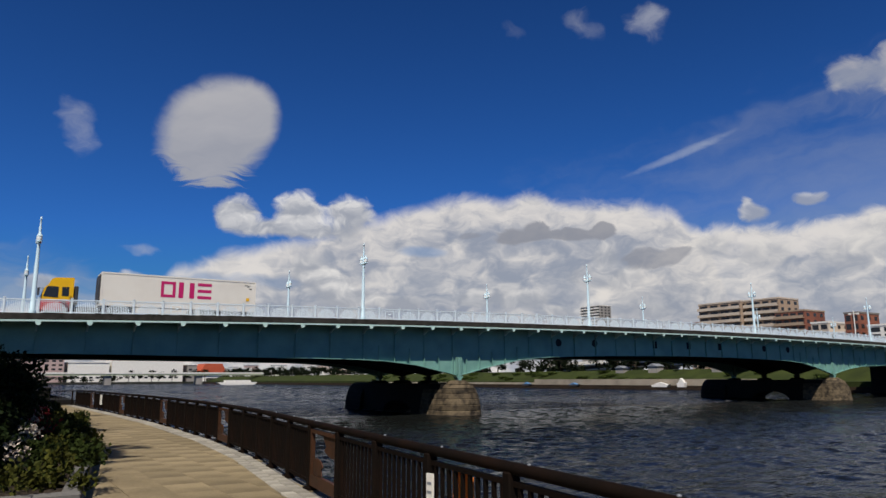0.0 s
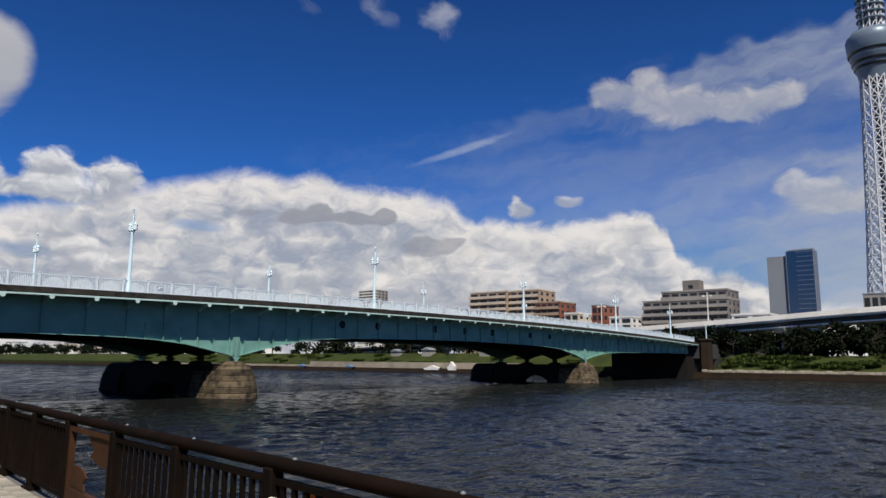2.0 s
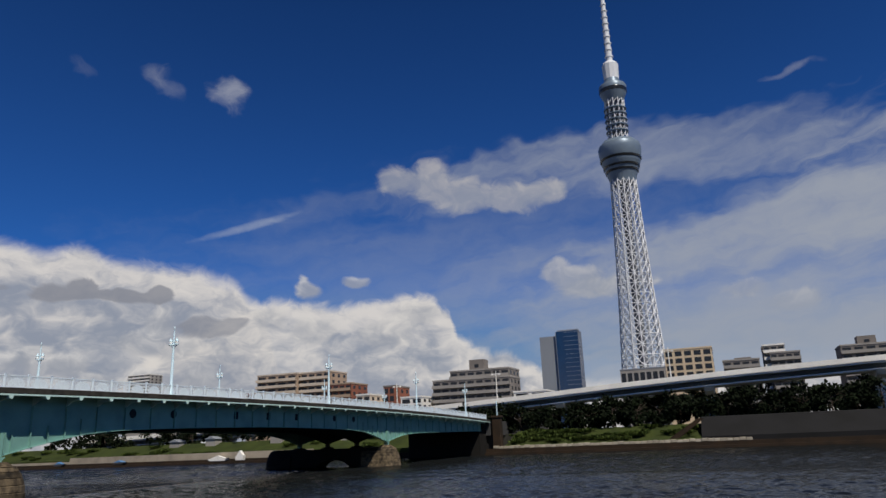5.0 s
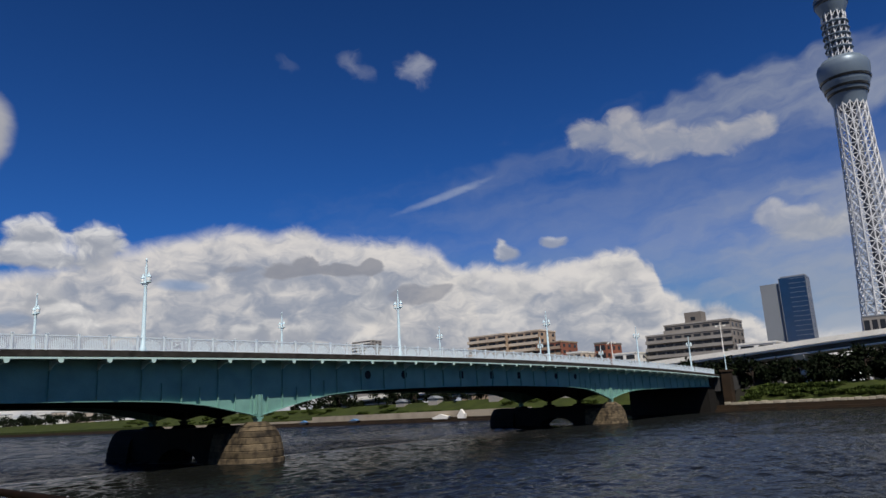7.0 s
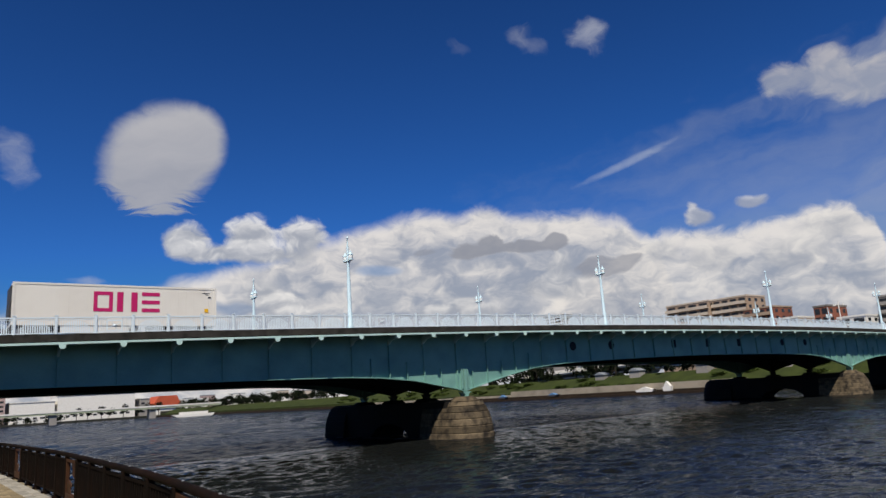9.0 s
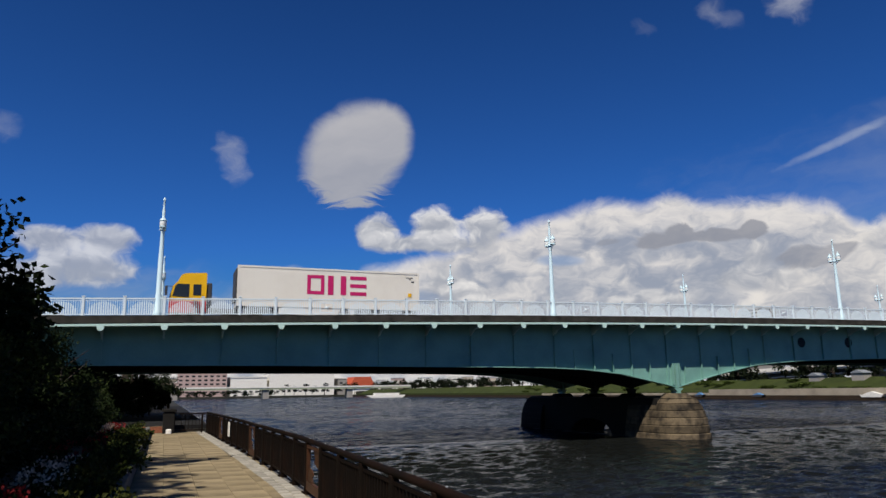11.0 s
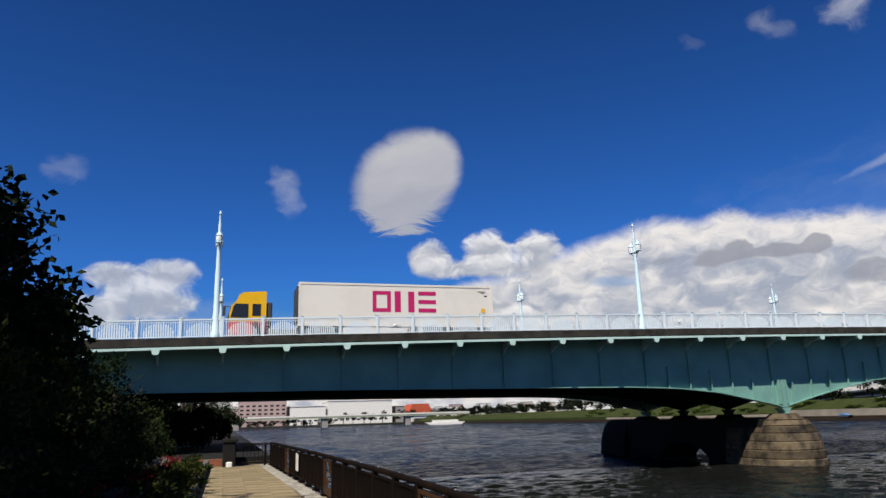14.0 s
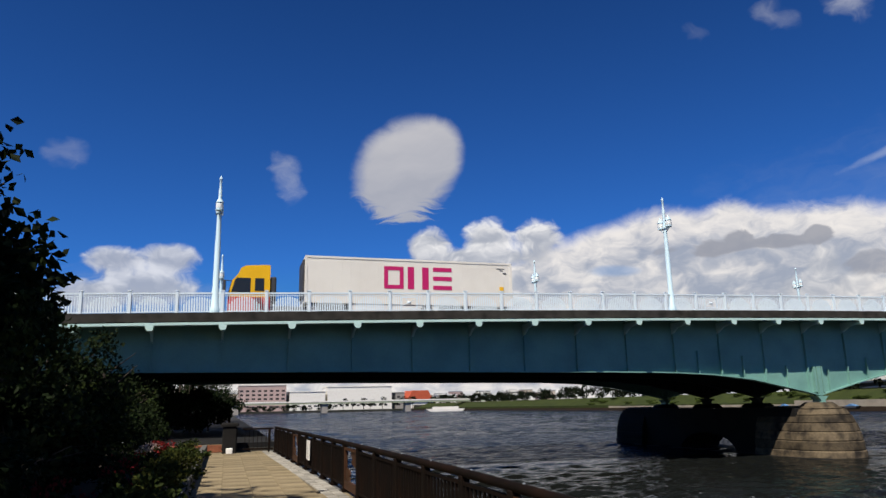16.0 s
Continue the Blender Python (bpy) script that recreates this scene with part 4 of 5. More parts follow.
def truck():
    """Cab to the left, heading along -X in the near lane; y grows away from the railing."""
    t = thing("container_truck", "yellow-and-red cab truck pulling a long off-white container", "truck")
    x0, x1, y0, y1 = -32.1, -19.95, 2.0, 4.45
    zr = deck_z(-28) - 0.06
    box = Shape().box(x0, x1, y0, y1, zr + 0.95, zr + 3.52)
    c = part("container", box, "container", t)
    rim = Shape()
    for za, zb in ((0.93, 1.10), (3.42, 3.54)):
        rim.box(x0 - 0.02, x1 + 0.02, y0 - 0.025, y0 - 0.002, zr + za, zr + zb)
    for xa in (x0 - 0.02, x1 - 0.12):
        rim.box(xa, xa + 0.14, y0 - 0.027, y0 - 0.003, zr + 1.10, zr + 3.42)
    for i in range(1, 24):
        xx = x0 + (x1 - x0) * i / 24
        rim.box(xx - 0.015, xx + 0.015, y0 - 0.008, y0 - 0.001, zr + 1.10, zr + 3.42)
    part("frame", rim, "container", c)
    # plain magenta shapes in place of the lettering: a hollow square, two uprights, three bars
    za, zb, ya, yb = zr + 1.82, zr + 3.10, y0 - 0.016, y0 - 0.010
    hollow = Shape()
    hollow.box(-27.70, -26.57, ya, yb, zb - 0.22, zb).box(-27.70, -26.57, ya, yb, za, za + 0.22)
    hollow.box(-27.70, -27.47, ya, yb, za + 0.22, zb - 0.22).box(-26.80, -26.57, ya, yb, za + 0.22, zb - 0.22)
    part("painted_shape", hollow, "magenta", c, "magenta painted hollow square")
    part("painted_shape", Shape().box(-26.33, -25.95, ya, yb, za, zb).box(-25.47, -25.09, ya, yb, za, zb), "magenta", c, "two magenta painted uprights")
    bars = Shape()
    for k in range(3):
        bars.box(-24.83, -23.70, ya, yb, za + k * 0.53, za + k * 0.53 + 0.24)
    part("painted_shape", bars, "magenta", c, "three magenta painted bars")
    part("placard", Shape().box(-20.75, -20.50, y0 - 0.032, y0 - 0.012, zr + 1.85, zr + 2.10), "yellow", c, "small yellow placard")
    part("marking", Shape().box(-20.9, -20.4, ya, yb, zr + 3.16, zr + 3.20).box(-20.7, -20.5, ya, yb, zr + 3.06, zr + 3.10).box(-20.5, -20.3, ya, yb, zr + 2.86, zr + 2.94), "chassis", c)
    part("cooling_unit", Shape().box(x0 - 0.10, x0 - 0.002, y0 + 0.15, y1 - 0.15, zr + 1.3, zr + 3.35, 0.03), "chassis", c, "dark cooling unit on the container front")
    part("trailer_frame", Shape().box(x0 + 0.2, x1, y0 + 0.6, y1 - 0.6, zr + 0.62, zr + 0.93).box(x0 + 3.5, x0 + 5.2, y0 + 0.1, y0 + 0.6, zr + 0.4, zr + 0.9), "chassis", t)
    part("skirt", Shape().box(x0 + 2.6, x1 - 4.6, y0 + 0.02, y0 + 0.08, zr + 0.45, zr + 0.90), "white", t, "white side guard")
    cab = Shape()
    side = [(-36.0, zr + 0.45), (-36.06, zr + 1.35), (-35.88, zr + 2.05), (-35.62, zr + 2.35), (-35.45, zr + 2.72), (-35.2, zr + 2.86), (-34.0, zr + 2.93), (-33.93, zr + 2.85), (-33.95, zr + 0.65), (-35.1, zr + 0.65)]
    body = part("cab", cab.prism([(x, z) for x, z in side], "y", y0 + 0.02, y1 - 0.02), "yellow", t)
    part("lower_panel", Shape().prism([(-36.07, zr + 0.4), (-36.08, zr + 1.15), (-33.93, zr + 1.15), (-33.93, zr + 0.5), (-34.3, zr + 0.4)], "y", y0 - 0.005, y1 + 0.005), "red", body, "red lower cab panel")
    part("side_window", Shape().prism([(-35.92, zr + 1.42), (-35.76, zr + 2.05), (-35.66, zr + 2.18), (-34.95, zr + 2.18), (-34.95, zr + 1.36)], "y", y0 - 0.002, y0 + 0.06), "window", body)
    part("rear_window", Shape().prism([(-34.72, zr + 1.5), (-34.72, zr + 2.18), (-34.25, zr + 2.18), (-34.25, zr + 1.5)], "y", y0 - 0.002, y0 + 0.06), "window", body)
    part("windscreen", Shape().prism([(-36.08, zr + 1.38), (-35.91, zr + 2.05), (-35.86, zr + 2.05), (-36.0, zr + 1.38)], "y", y0 + 0.15, y1 - 0.15), "window", body)
    part("mirror", Shape().box(-36.35, -36.2, y0 - 0.25, y0 - 0.05, zr + 1.45, zr + 2.0, 0.03).tube((-35.9, y0 + 0.05, zr + 2.0), (-36.27, y0 - 0.15, zr + 2.0), 0.02), "chassis", body)
    part("air_deflector", Shape().box(-33.9, -33.6, y0 + 0.1, y1 - 0.1, zr + 0.9, zr + 2.3, 0.05), "chassis", t)
    part("tractor_frame", Shape().box(-35.9, -30.4, y0 + 0.75, y1 - 0.75, zr + 0.5, zr + 0.8), "chassis", t)
    tyre = Shape().tube((0, 0, 0), (0, 0.32, 0), 0.5, n=18).tube((0, -0.01, 0), (0, 0.33, 0), 0.42, n=18).mesh("wheel", "black")
    rim_mesh = Shape().tube((0, -0.03, 0), (0, 0.05, 0), 0.27, n=14).mesh("rim", "grey_metal")
    for xw in (-35.2, -31.6, -25.2, -23.9, -22.6):
        for yw in (y0 + 0.03, y1 - 0.36):
            w = part("wheel", tyre, "black", t, at=put(xw, yw, zr + 0.5))
            part("rim", rim_mesh, "grey_metal", w)


truck()

# ---- the riverside walk ----


def railing_fence():
    fence = thing("riverside_fence", "dark brown metal fence along the river walk", "fence")
    step, y_end = 1.45, -7.0
    n = 38
    ys = [y_end - step * i for i in range(n + 1)]
    post = Shape().box(-0.05, 0.05, -0.055, 0.055, 0.0, 0.90, 0.012).box(-0.09, 0.09, -0.09, 0.09, -0.02, 0.03).mesh("post", "fence")
    for ya, yb in zip(ys[1:], ys[:-1]):
        part("top_rail", Shape().tube((fence_x(ya), ya, WALK_Z + 0.925), (fence_x(yb), yb, WALK_Z + 0.925), 0.046, n=10), "fence", fence, smooth=True)
    stud = Shape().lathe([(0.014, 0), (0.014, 0.006), (0.0, 0.014)], n=6).mesh("stud", "grey_metal")
    bar_bay = Shape()
    w = step - 0.11
    bar_bay.box(-0.02, 0.02, -w / 2, w / 2, 0.80, 0.84).box(-0.02, 0.02, -w / 2, w / 2, 0.08, 0.13)
    bars = [Shape().box(-0.014, 0.014, y - 0.018, y + 0.018, 0.13, 0.80).mesh("bar", "fence") for y in [-w / 2 + w * (i + 0.5) / 10 for i in range(10)]]
    bar_bay = bar_bay.mesh("bar_panel", "fence")
    deco = Shape()
    deco.box(-0.03, 0.03, -w / 2, w / 2, 0.80, 0.85).box(-0.03, 0.03, -w / 2, w / 2, 0.06, 0.22)
    deco.box(-0.03, 0.03, -w / 2, -w / 2 + 0.06, 0.22, 0.80).box(-0.03, 0.03, w / 2 - 0.06, w / 2, 0.22, 0.80)
    deco.prism([(-0.55, 0.79), (0.05, 0.79), (-0.02, 0.72), (-0.12, 0.66), (-0.02, 0.60), (-0.15, 0.56), (-0.40, 0.52), (-0.55, 0.54)], "x", -0.008, 0.008)
    deco.prism([(0.55, 0.23), (0.10, 0.23), (0.14, 0.32), (0.05, 0.37), (0.18, 0.44), (0.40, 0.46), (0.55, 0.42)], "x", -0.009, 0.009)
    deco = deco.mesh("picture_panel", "fence_rust")
    for i, y in enumerate(ys):
        part("post", post, "fence", fence, at=put(fence_x(y), y, WALK_Z, fence_turn(y)))
        part("stud", stud, "grey_metal", fence, at=put(fence_x(y - 0.25), y - 0.25, WALK_Z + 0.969))
        if i < n:
            bay = part("picture_panel" if i % 6 == 4 else "bar_panel", deco if i % 6 == 4 else bar_bay, "fence", fence, at=put(fence_x(y - step / 2), y - step / 2, WALK_Z, fence_turn(y)))
            for me in bars if i % 6 != 4 else ():
                part("bar", me, "fence", bay)
    gx = fence_x(y_end)
    # the end returns to the pillar as an open gate
    gate = thing("end_gate", "short open-barred metal gate closing the fence end", "gate")
    for z in (0.10, 0.86):
        part("rail", Shape().box(gx - 1.25, gx - 0.08, y_end - 0.03, y_end + 0.03, WALK_Z + z, WALK_Z + z + 0.06), "fence", gate)
    for k in range(7):
        x = gx - 0.2 - k * 0.16
        part("bar", Shape().box(x - 0.01, x + 0.01, y_end - 0.01, y_end + 0.01, WALK_Z + 0.16, WALK_Z + 0.86), "fence", gate)
    part("post", Shape().box(gx - 0.28, gx - 0.21, y_end - 0.05, y_end + 0.05, WALK_Z, WALK_Z + 0.92), "fence", gate)
    # notices on the fence
    for y in (-16.6, -52.1):
        fx = fence_x(y)
        sign = thing("notice", "small white notice board fixed to the fence", "sign", "notices")
        lo, hi = (0.30, 0.80) if y > -30 else (0.36, 0.74)
        part("board", Shape().box(fx - 0.085, fx - 0.065, y - (0.32 if y > -30 else 0.05), y + (0.32 if y > -30 else 0.05), WALK_Z + lo, WALK_Z + hi), "white", sign)
        bars = Shape()
        for k in range(4):
            bars.box(fx - 0.088, fx - 0.0855, y - 0.035, y + 0.035, WALK_Z + lo + 0.06 + k * 0.075, WALK_Z + lo + 0.085 + k * 0.075)
        part("text_bars", bars, "grey_metal", sign)
    fx = fence_x(-52.3)
    bag = thing("rescue_line_bag", "orange and yellow rescue line hanging on the fence", "rescue line")
    for k in range(6):
        part("rope_loop", Shape().tube((fx + 0.10, -52.305 - 0.045 * k, WALK_Z + 0.25 + 0.02 * (k % 2)), (fx + 0.09, -52.306 - 0.045 * k, WALK_Z + 0.80 - 0.03 * (k % 3)), 0.03, n=7), "orange", bag)
    part("strap", Shape().box(fx + 0.05, fx + 0.14, -52.332, -52.302, WALK_Z + 0.50, WALK_Z + 0.55), "yellow", bag)


railing_fence()


def walkway():
    floor = thing("pavement", "tan slab river walk with a grey stone edge", "pavement", kind="structure")
    part("bed", Shape().box(-41.2, -38.0, -75, -5.6, 0.2, WALK_Z - 0.03), "joint", floor)
    wall, inner = Shape(), Shape()
    for k in range(35):
        ya, yb = -75 + 2.0 * k, -73 + 2.0 * k
        xa, xb = fence_x(ya), fence_x(yb)
        inner.prism([(-38.0, ya), (xa - 0.40, ya), (xb - 0.40, yb), (-38.0, yb)], "z", 0.2, WALK_Z - 0.03)
        wall.prism([(xa - 0.40, ya), (xa + 0.12, ya), (xb + 0.12, yb), (xb - 0.40, yb)], "z", -3, WALK_Z - 0.03)
    part("bed", inner, "joint", floor)
    part("river_wall", wall, "curb", floor)
    # slab coloured near black to stand in for shade under the bridge
    upper = thing("upper_walk", "raised walk under the bridge, darkened for shade", "pavement", kind="structure")
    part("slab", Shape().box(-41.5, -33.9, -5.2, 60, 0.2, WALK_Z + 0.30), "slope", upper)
    step = thing("brick_step", "low red brick step across the walk", "step")
    part("core", Shape().box(-39.0, -35.9, -5.55, -5.2, WALK_Z - 0.1, WALK_Z + 0.27), "joint", step)
    brick = Shape().box(-0.105, 0.105, -0.03, 0.05, 0, 0.068, 0.006).mesh("brick", "brick")
    for row in range(4):
        for k in range(14):
            x = -38.92 + k * 0.222 + (0.11 if row % 2 else 0)
            if x < -35.95:
                part("brick", brick, "brick", step, at=put(x, -5.58, WALK_Z - 0.02 + row * 0.074))


walkway()


def leaf_cloud(rng, n, centre, radii, size, shell=0.55, droop=0.0, lumps=9, flat=0.0):
    """Many small folded leaves, gathered in lumps inside an uneven ellipsoid."""
    s = Shape()
    knots = []
    for _ in range(lumps):
        d = Vector((rng.gauss(0, 1), rng.gauss(0, 1), rng.gauss(0, 1))).normalized() * rng.uniform(0.45, 0.85)
        knots.append((Vector((d.x * radii[0], d.y * radii[1], d.z * radii[2])), rng.uniform(0.28, 0.5)))
    for i in range(n):
        c, k = knots[i % lumps]
        d = Vector((rng.gauss(0, 1), rng.gauss(0, 1), rng.gauss(0, 1))).normalized() * (shell + (1 - shell) * rng.random()) * k
        p = Vector(centre) + c + Vector((d.x * radii[0], d.y * radii[1], d.z * radii[2]))
        out = (c + d).normalized()
        side = Vector((rng.gauss(0, 1), rng.gauss(0, 1), rng.gauss(0, 1) * (1 - flat))).normalized()
        tip = (side + out * 0.6 + Vector((0, 0, -droop))).normalized()
        across = tip.cross(Vector((rng.gauss(0, 1), rng.gauss(0, 1), rng.gauss(0, 1)))).normalized()
        up = across.cross(tip)
        L, W = size * rng.uniform(0.7, 1.3), size * rng.uniform(0.28, 0.42)
        s.add([p, p + tip * L * 0.5 + across * W + up * W * 0.3, p + tip * L, p + tip * L * 0.5 - across * W + up * W * 0.3], [(0, 1, 2), (0, 2, 3)])
    return s


def tree(rng, name, label, base, height, radii, n, size, material, lumps=12, droop=0.3, lean=0.0, group=""):
    t = thing(name, label, "tree" if name.endswith("tree") else "shrub", group)
    b = Vector(base)
    s = Shape()
    top = b + Vector((lean, 0, height - radii[2] * 0.7))
    r = max(0.05, height * 0.025)
    mid = b.lerp(top, 0.55) + Vector((rng.uniform(-.2, .2), rng.uniform(-.2, .2), 0))
    s.tube(b - Vector((0, 0, 0.1)), mid, r * 1.3, r * 0.9, 8).tube(mid, top, r * 0.9, r * 0.4, 8)
    for k in range(7):
        a = rng.uniform(0, 6.28)
        p = mid.lerp(top, rng.uniform(0, 0.9))
        q = p + Vector((math.cos(a) * radii[0] * 0.7, math.sin(a) * radii[1] * 0.7, radii[2] * rng.uniform(0.1, 0.6)))
        s.tube(p, q, r * 0.4, r * 0.12, 5)
    part("trunk", s, "bark", t)
    part("crown", leaf_cloud(rng, n, (b.x + lean, b.y, b.z + height - radii[2]), radii, size, 0.35, droop, lumps), material, t)
    return t


def near_planting():
    rng = random.Random(11)
    bed = thing("planting_bed", "concrete-edged planting bed with dark soil", "planter")
    edge = [(-36.75 + bed_shift(y), y) for y in range(-48, -35, 2)] + [(-36.75, -6.2)]
    soil = Shape().prism([(-44.5, -48.0)] + edge + [(-44.5, -6.2)], "z", WALK_Z - 0.1, WALK_Z + 0.22)
    part("soil", soil, "soil", bed)
    k = -48.0
    curb = Shape().box(-0.10, 0.10, 0.005, 0.995, 0, 0.34, 0.02).mesh("curb_stone", "curb")
    while k < -6.5:
        part("curb_stone", curb, "curb", bed, at=put(-36.65 + bed_shift(k), k, WALK_Z - 0.05, fence_turn(k + 0.5) if k < -36 else 0.0))
        k += 1.0
    part("end_curb", Shape().box(-44.5, -36.55 + bed_shift(-48), -48.2, -48.0, WALK_Z - 0.05, WALK_Z + 0.29, 0.02), "curb", bed)
    z = WALK_Z + 0.2
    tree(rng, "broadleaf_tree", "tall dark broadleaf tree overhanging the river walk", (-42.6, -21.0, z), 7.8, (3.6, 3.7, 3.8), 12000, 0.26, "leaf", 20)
    # two unseen trees added so their shadows cross the walk
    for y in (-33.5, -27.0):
        tree(rng, "broadleaf_tree", "unseen tall tree added to throw shade over the walk", (-45.4, y, z), 13.5, (2.6, 2.6, 3.6), 1500, 0.42, "leaf", 9, group="row of tall trees")
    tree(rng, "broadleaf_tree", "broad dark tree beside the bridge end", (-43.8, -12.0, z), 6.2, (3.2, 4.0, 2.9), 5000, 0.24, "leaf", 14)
    # unseen row added behind the bed to keep it in shade
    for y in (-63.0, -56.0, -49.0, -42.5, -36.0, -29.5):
        tree(rng, "broadleaf_tree", "unseen tall broadleaf tree added to shade the bed", (-47.2 + rng.uniform(-.6, .6), y, z), rng.uniform(18.5, 20.5) if y > -50 else 12.5, (4.4, 3.9, 8.0 if y > -50 else 4.6), 4600, 0.58, "leaf", 18, group="row of tall trees")
    # feathery shrubs along the bed
    for x, y, h, r, n in ((-39.3, -23.0, 3.3, 1.35, 3600), (-40.2, -26.5, 3.6, 1.6, 3200), (-39.4, -17.0, 2.2, 1.5, 2600), (-39.8, -12.0, 2.2, 1.6, 2200),
                          (-39.8, -31.0, 3.0, 1.6, 2400), (-39.4, -35.5, 2.4, 1.6, 2600), (-39.4, -39.6, 2.2, 1.5, 2600), (-39.6, -43.2, 2.3, 1.4, 2400), (-39.4, -46.6, 1.8, 1.3, 2400), (-40.0, -8.0, 2.6, 1.8, 1800)):
        tree(rng, "feathery_shrub", "feathery green shrub in the planting bed", (x + bed_shift(y), y, z), h, (r, r * 1.15, h * 0.48), n, 0.13, "leaf_light", 14, -0.4, group="bed shrubs")
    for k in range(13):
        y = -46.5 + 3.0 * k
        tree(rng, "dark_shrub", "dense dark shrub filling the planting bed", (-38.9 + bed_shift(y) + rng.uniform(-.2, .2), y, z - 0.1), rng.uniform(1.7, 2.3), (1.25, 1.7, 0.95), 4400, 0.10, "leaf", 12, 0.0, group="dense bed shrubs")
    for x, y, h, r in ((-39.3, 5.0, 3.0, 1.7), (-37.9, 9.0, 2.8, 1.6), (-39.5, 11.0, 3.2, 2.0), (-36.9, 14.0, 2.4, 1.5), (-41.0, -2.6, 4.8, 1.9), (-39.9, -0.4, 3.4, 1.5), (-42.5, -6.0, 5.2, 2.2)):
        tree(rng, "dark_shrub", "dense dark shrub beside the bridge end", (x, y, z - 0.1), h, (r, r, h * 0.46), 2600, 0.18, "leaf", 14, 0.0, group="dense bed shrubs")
    # low edging plants with flowers
    y = -47.4
    while y < -11.5:
        hedge = thing("edging_plant", "low yellow-green edging plant beside the walk", "plant", "edging plants")
        part("foliage", leaf_cloud(rng, 620, (-36.95 + bed_shift(y) + rng.uniform(-.10, .08), y, z + 0.18), (0.62, 0.75, 0.40), 0.085, 0.2, -0.3, 7), "hedge" if rng.random() < 0.5 else "leaf_light", hedge)
        y += 1.25
    y = -46.6
    while y < -11.0:
        colour = "red_petal" if rng.random() < 0.55 else "white_petal"
        fl = thing("flowering_plant", "clump of red flowers in the bed" if colour == "red_petal" else "clump of white flowers in the bed", "flowers", "bed flowers")
        x, zz = -37.75 + bed_shift(y) + rng.uniform(-.15, .15), z + 0.42
        part("leaves", leaf_cloud(rng, 200, (x, y, zz - 0.2), (0.45, 0.5, 0.28), 0.11, 0.2, -0.3, 5), "leaf_light", fl)
        tagged(part("petals", leaf_cloud(rng, 130, (x + 0.1, y, zz + 0.05), (0.38, 0.45, 0.22), 0.065, 0.3, -0.5, 7), colour, fl), kind="stuff")
        y += rng.uniform(1.6, 3.4)


near_planting()


def under_bridge():
    rng = random.Random(5)
    z = WALK_Z + 0.3
    pil = thing("stone_pillar", "dark stone pillar at the end of the fence", "pillar")
    part("shaft", Shape().box(-36.0, -35.45, -6.9, -5.4, WALK_Z - 0.05, WALK_Z + 1.0, 0.05), "stone_dark", pil)
    part("cap", Shape().box(-36.06, -35.4, -6.95, -5.35, WALK_Z + 1.0, WALK_Z + 1.12, 0.04), "stone_dark", pil)
    bollard = thing("light_box", "small pale box at the pillar foot", "box")
    part("body", Shape().box(-35.85, -35.6, -7.25, -7.02, WALK_Z, WALK_Z + 0.2, 0.03), "white", bollard)
    panel = thing("electrical_cabinet", "pale grey cabinet standing under the bridge", "cabinet")
    part("body", Shape().box(-40.6, -40.0, -2.5, -2.1, z - 0.2, z + 1.9, 0.03), "grey_light", panel)
    part("door", Shape().box(-40.55, -40.05, -2.53, -2.503, z, z + 1.8), "grey_metal", panel)
    for x, y, h, r in ((-38.6, 21, 4.6, 1.7), (-39.5, 25, 5.5, 2.0), (-37.6, 29, 3.6, 1.6), (-39.5, 33, 6.5, 2.6), (-36.4, 36, 2.8, 1.5), (-38.5, 44, 6.0, 2.8), (-36.0, 50, 3.4, 2.0), (-41, 60, 9, 3.4),
                       (-36, 70, 4.6, 2.6), (-38, 84, 8.0, 3.4), (-36, 100, 6.0, 3.2), (-38, 130, 9, 4), (-36, 170, 8, 4), (-37, 220, 9, 5), (-37, 290, 10, 6)):
        tree(rng, "riverside_shrub", "green shrub beyond the bridge", (x, y, z - 0.1), h, (r, r, h * 0.42), 700, 0.26, "leaf", 8, group="shrubs beyond the bridge")
    rail = thing("upstream_fence", "dark metal fence on the walk beyond the bridge", "fence")
    s = Shape().tube((-35.6, 19.0, z + 0.9), (-35.6, 55, z + 0.9), 0.05, n=8)
    part("top_rail", s, "fence", rail)
    post = Shape().box(-0.05, 0.05, -0.05, 0.05, 0, 0.88).mesh("post", "fence")
    for k in range(18):
        part("post", post, "fence", rail, at=put(-35.6, 19.2 + 2.0 * k, z))


under_bridge()

# ---- the far bank below the bridge ----


